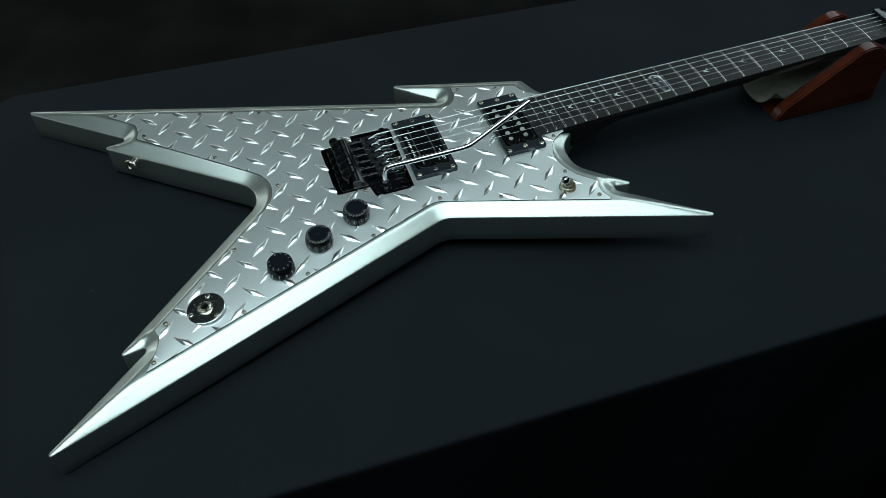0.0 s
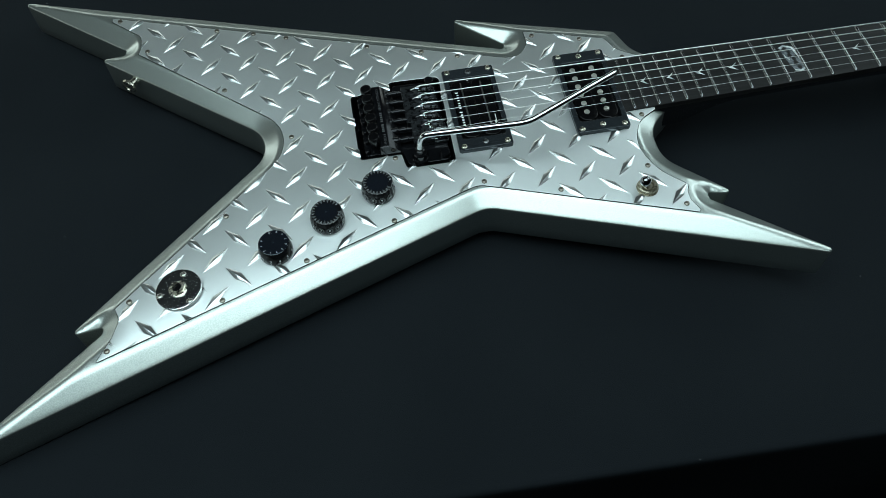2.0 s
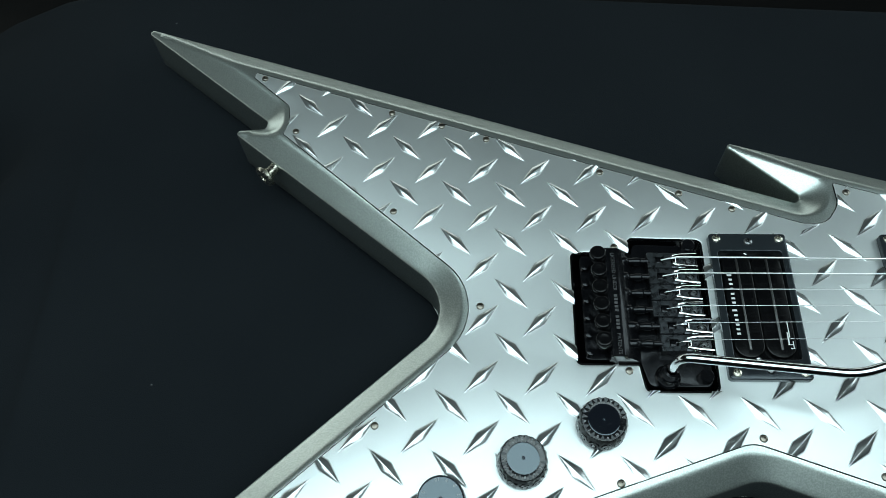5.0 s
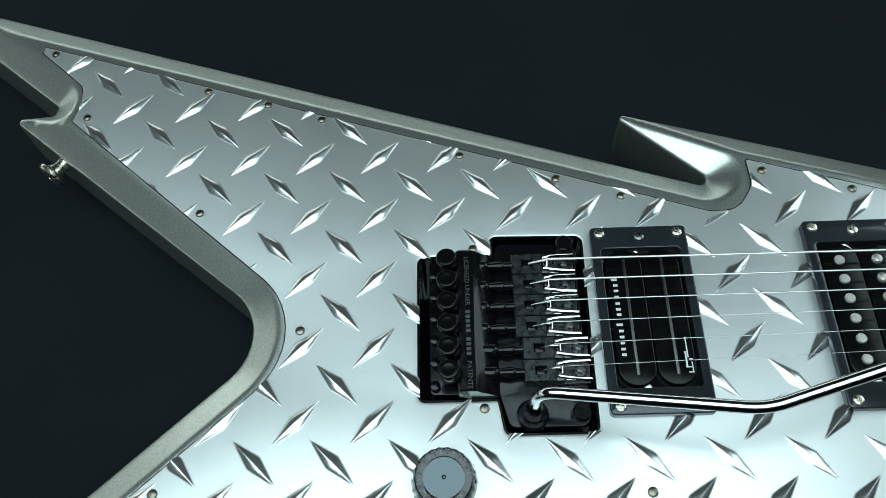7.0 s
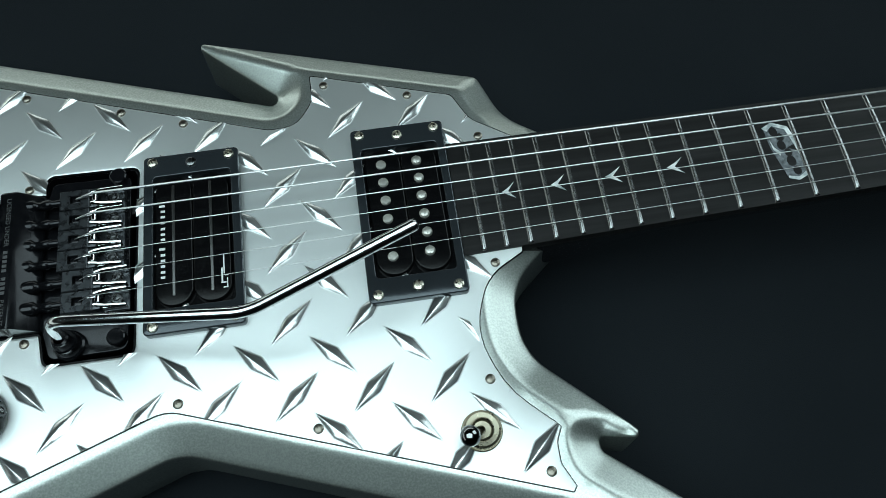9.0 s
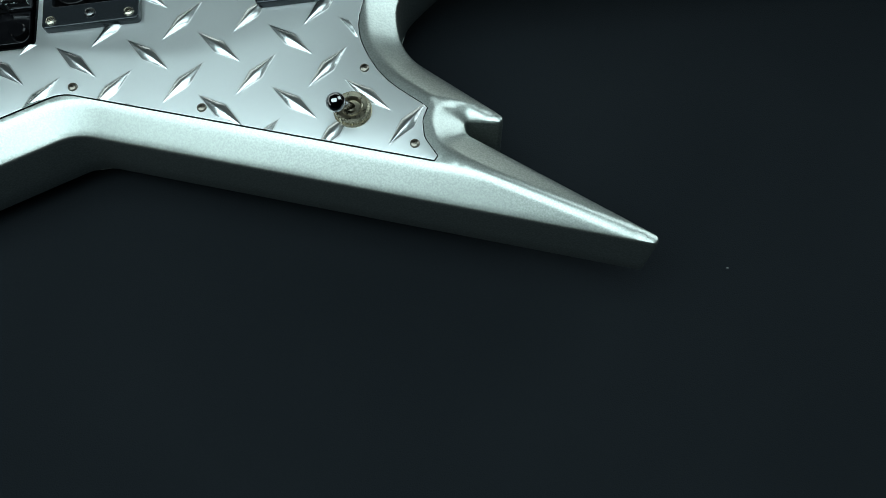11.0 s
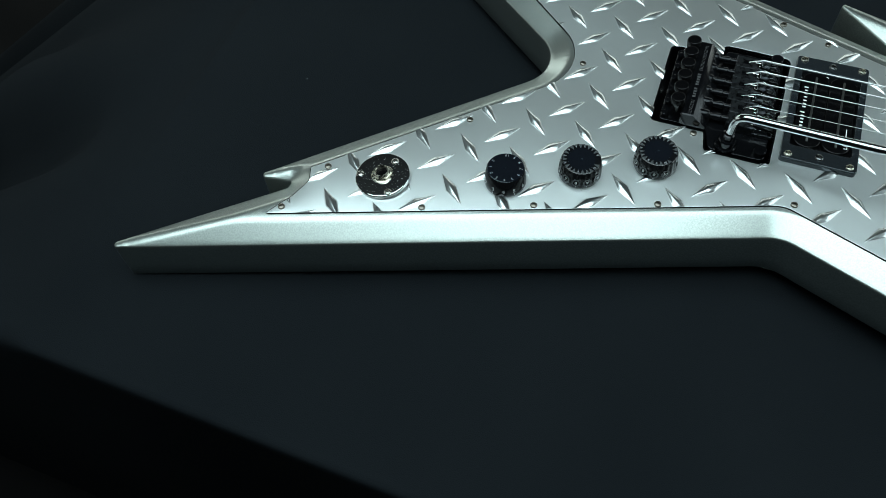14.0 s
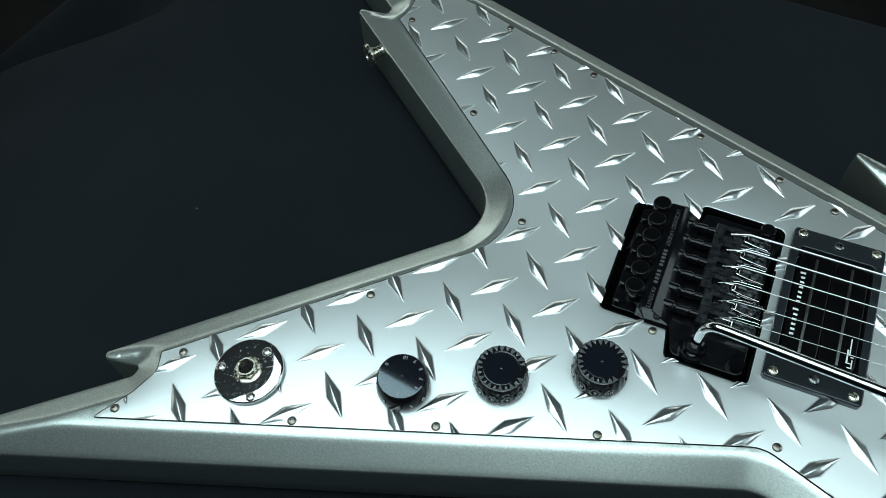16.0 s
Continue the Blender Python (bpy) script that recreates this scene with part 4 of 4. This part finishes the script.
# ---- output jack ----
JX, JY = -229.4, -90.6
JACK_LEAN = Matrix.Translation((JX, JY, 0.5)) @ Matrix.Rotation(radians(-4.4), 4, "Y")  # it rides up on the bars below
jack = part("jack_plate", lathe(fresh(), [(17.2, 0.0), (17.2, 1.5), (16.95, 1.95), (16.5, 2.15), (16.3, 2.18), (12, 2.2), (6, 2.2), (0, 2.2)], JACK_LEAN, 48), SCUFFED, guitar, "scuffed round chrome jack plate", sharp=50)
part("washer", lathe(fresh(), [(6.9, 2.2), (6.9, 2.5), (6.6, 2.7), (5.0, 2.7)], JACK_LEAN, 32), NICKEL, jack)
bm = lathe(fresh(), [(6.1, 2.7), (6.1, 3.6), (5.6, 4.1), (4.2, 4.1)], JACK_LEAN @ Matrix.Rotation(0.3, 4, "Z"), 6)
part("hex_nut", bm, NICKEL, jack)
bm = lathe(fresh(), [(4.9, 4.0), (4.9, 5.7), (4.65, 6.1), (3.9, 6.1), (3.6, 5.7), (3.55, -6.0)], JACK_LEAN, 28)
part("socket", bm, NICKEL, jack)
part("socket_hole", lathe(fresh(), [(3.65, 3.6), (0, 3.6)], JACK_LEAN, 20), BLACK_PLASTIC, jack)
for sx, sy in ((-243.1, -93.7), (-225.6, -78.9), (-221.0, -102.4)):
    seat = JACK_LEAN @ Matrix.Translation((sx - JX, sy - JY, 2.1)) @ Matrix.Rotation(rnd.uniform(0, 1), 4, "Z")
    part("screw", screw_bm(fresh(), 0, 0, 0, 2.4, 1.0, m=seat), JACK_SCREW, jack)

# ---- toggle switch ----
TX, TY = 133.4, -64.3
toggle = part("toggle_switch", lathe(fresh(), [(8.6, 0.0), (8.6, 0.7), (8.2, 1.0), (5.0, 1.0)], Matrix.Translation((TX, TY, 0)), 36), AGED_BRASS, guitar, "small nickel toggle switch")
bm = fresh()
ridges = 40
low = [bm.verts.new((TX + (7.6 + 0.35 * (k % 2)) * math.cos(math.pi * k / ridges), TY + (7.6 + 0.35 * (k % 2)) * math.sin(math.pi * k / ridges), 1.0)) for k in range(2 * ridges)]
up = [bm.verts.new((v.co.x, v.co.y, 3.6)) for v in low]
rim = [bm.verts.new((TX + 6.9 * math.cos(math.pi * k / ridges), TY + 6.9 * math.sin(math.pi * k / ridges), 4.2)) for k in range(2 * ridges)]
bore = [bm.verts.new((TX + 4.9 * math.cos(math.pi * k / ridges), TY + 4.9 * math.sin(math.pi * k / ridges), 4.0)) for k in range(2 * ridges)]
for k in range(2 * ridges):
    n = (k + 1) % (2 * ridges)
    bm.faces.new((low[k], low[n], up[n], up[k])), bm.faces.new((up[k], up[n], rim[n], rim[k])), bm.faces.new((rim[k], rim[n], bore[n], bore[k]))
part("knurled_nut", bm, AGED_BRASS, toggle, sharp=20)
part("bushing", lathe(fresh(), [(4.9, 1.0), (4.9, 4.6), (4.4, 5.0), (3.9, 4.4), (3.7, 2.6), (0, 2.4)], Matrix.Translation((TX, TY, 0)), 28), AGED_BRASS, toggle)
ball = Vector((127.6, -68.6, 15.6))
part("lever", rod(fresh(), (TX - 0.3, TY - 0.2, 3.6), ball, 2.0, 14, 2.4), DARK_CHROME, toggle)
part("ball_tip", lathe(fresh(), [(0, -4.3), (2.1, -3.75), (3.6, -2.3), (4.3, 0), (3.6, 2.3), (2.1, 3.75), (0, 4.3)], along(ball, ball + Vector((-0.4, -0.3, 0.9))), 20), DARK_CHROME, toggle)

# ---- strap button on the rear edge ----
seat = Vector((-269.6, 147.2, -14.0))
out = Vector((-0.637, -0.771, 0.0))
bm = lathe(fresh(), [(5.6, -0.5), (5.8, 0.8), (3.8, 1.8), (3.4, 6.4), (4.8, 9.4), (7.4, 10.8), (7.6, 12.2), (6.9, 13.2), (2.6, 13.6), (2.3, 12.8), (0, 12.8)], along(seat, seat + out), 28)
part("strap_button", bm, NICKEL, guitar, "nickel strap button on the rear edge")

# ---- neck rest ----
def neck_rest():
    rest = new("neck_rest")
    rest.matrix_world = GUITAR
    tagged(rest, "reddish wooden neck rest lined with cream suede under the neck", "neck rest")
    c = mid_y(500)

    def arm_shape(y0, y1, name):
        bm = fresh()
        prof = [(446, -69.9), (449, -60), (455, -51), (536, 5), (548, 9.5), (560, 8.5), (574, 0), (584, -12), (584, -74.6)]
        a = [bm.verts.new((x, y0, z)) for x, z in prof]
        b = [bm.verts.new((x, y1, z)) for x, z in prof]
        for k in range(len(prof)):
            n = (k + 1) % len(prof)
            bm.faces.new((a[k], a[n], b[n], b[k]))
        bm.faces.new(a), bm.faces.new(b)
        bmesh.ops.bevel(bm, geom=bm.edges[:], offset=1.6, segments=2, affect="EDGES")
        part(name, bm, WOOD, rest, sharp=55)

    arm_shape(7.0, 21.0, "side_block")
    arm_shape(74.0, 88.0, "side_block")
    bm = fresh()
    prof = [(447, -69.9), (447, -66), (584, -50), (584, -74.6)]
    a, b = ([bm.verts.new((x, y, z)) for x, z in prof] for y in (20.9, 74.1))
    a, b = list(a), list(b)
    for k in range(4):
        n = (k + 1) % 4
        bm.faces.new((a[k], a[n], b[n], b[k]))
    bm.faces.new(a), bm.faces.new(b)
    part("base_block", bm, WOOD, rest)
    # suede: a curved trough
    bm = fresh()
    rows = []
    for x in (434, 440, 447, 460, 490, 520, 548, 576):
        lift = (x - 434) / 142
        wide = 27.0 + 9.0 * max(0.0, (449 - x) / 15)
        row = []
        for k in range(17):
            s = -1 + k / 8
            rim = min(max(-25 - 0.9 * (x - 434), -50 + 0.69 * (x - 455) - 9 * max(0.0, min(1.0, (505 - x) / 50))), 6.0 - 0.012 * max(0, x - 540) ** 2)
            low = -57 + 9 * lift
            row.append(bm.verts.new((x, c + wide * s, low + (rim - low) * abs(s) ** 3)))
        rows.append(row)
    for p, q in zip(rows, rows[1:]):
        for k in range(16):
            bm.faces.new((p[k], p[k + 1], q[k + 1], q[k]))
    bmesh.ops.solidify(bm, geom=bm.faces[:], thickness=3.0)
    part("suede_lining", bm, SUEDE, rest, "cream suede trough lining")


neck_rest()

# ---- lint on the cloth ----
for x, y in ((305, -139), (123, -263), (-334, 6), (-372, 300)):
    bm = fresh()
    lathe(bm, [(0, 0.02), (0.45, 0.25), (0, 0.6)], Matrix.Translation((x, y, 0.0)) @ Matrix.Scale(1.6, 4, (1, 0, 0)), 6)
    tagged(part("lint", bm, DUST), "pale speck of lint on the black cloth", "lint", "specks of lint")
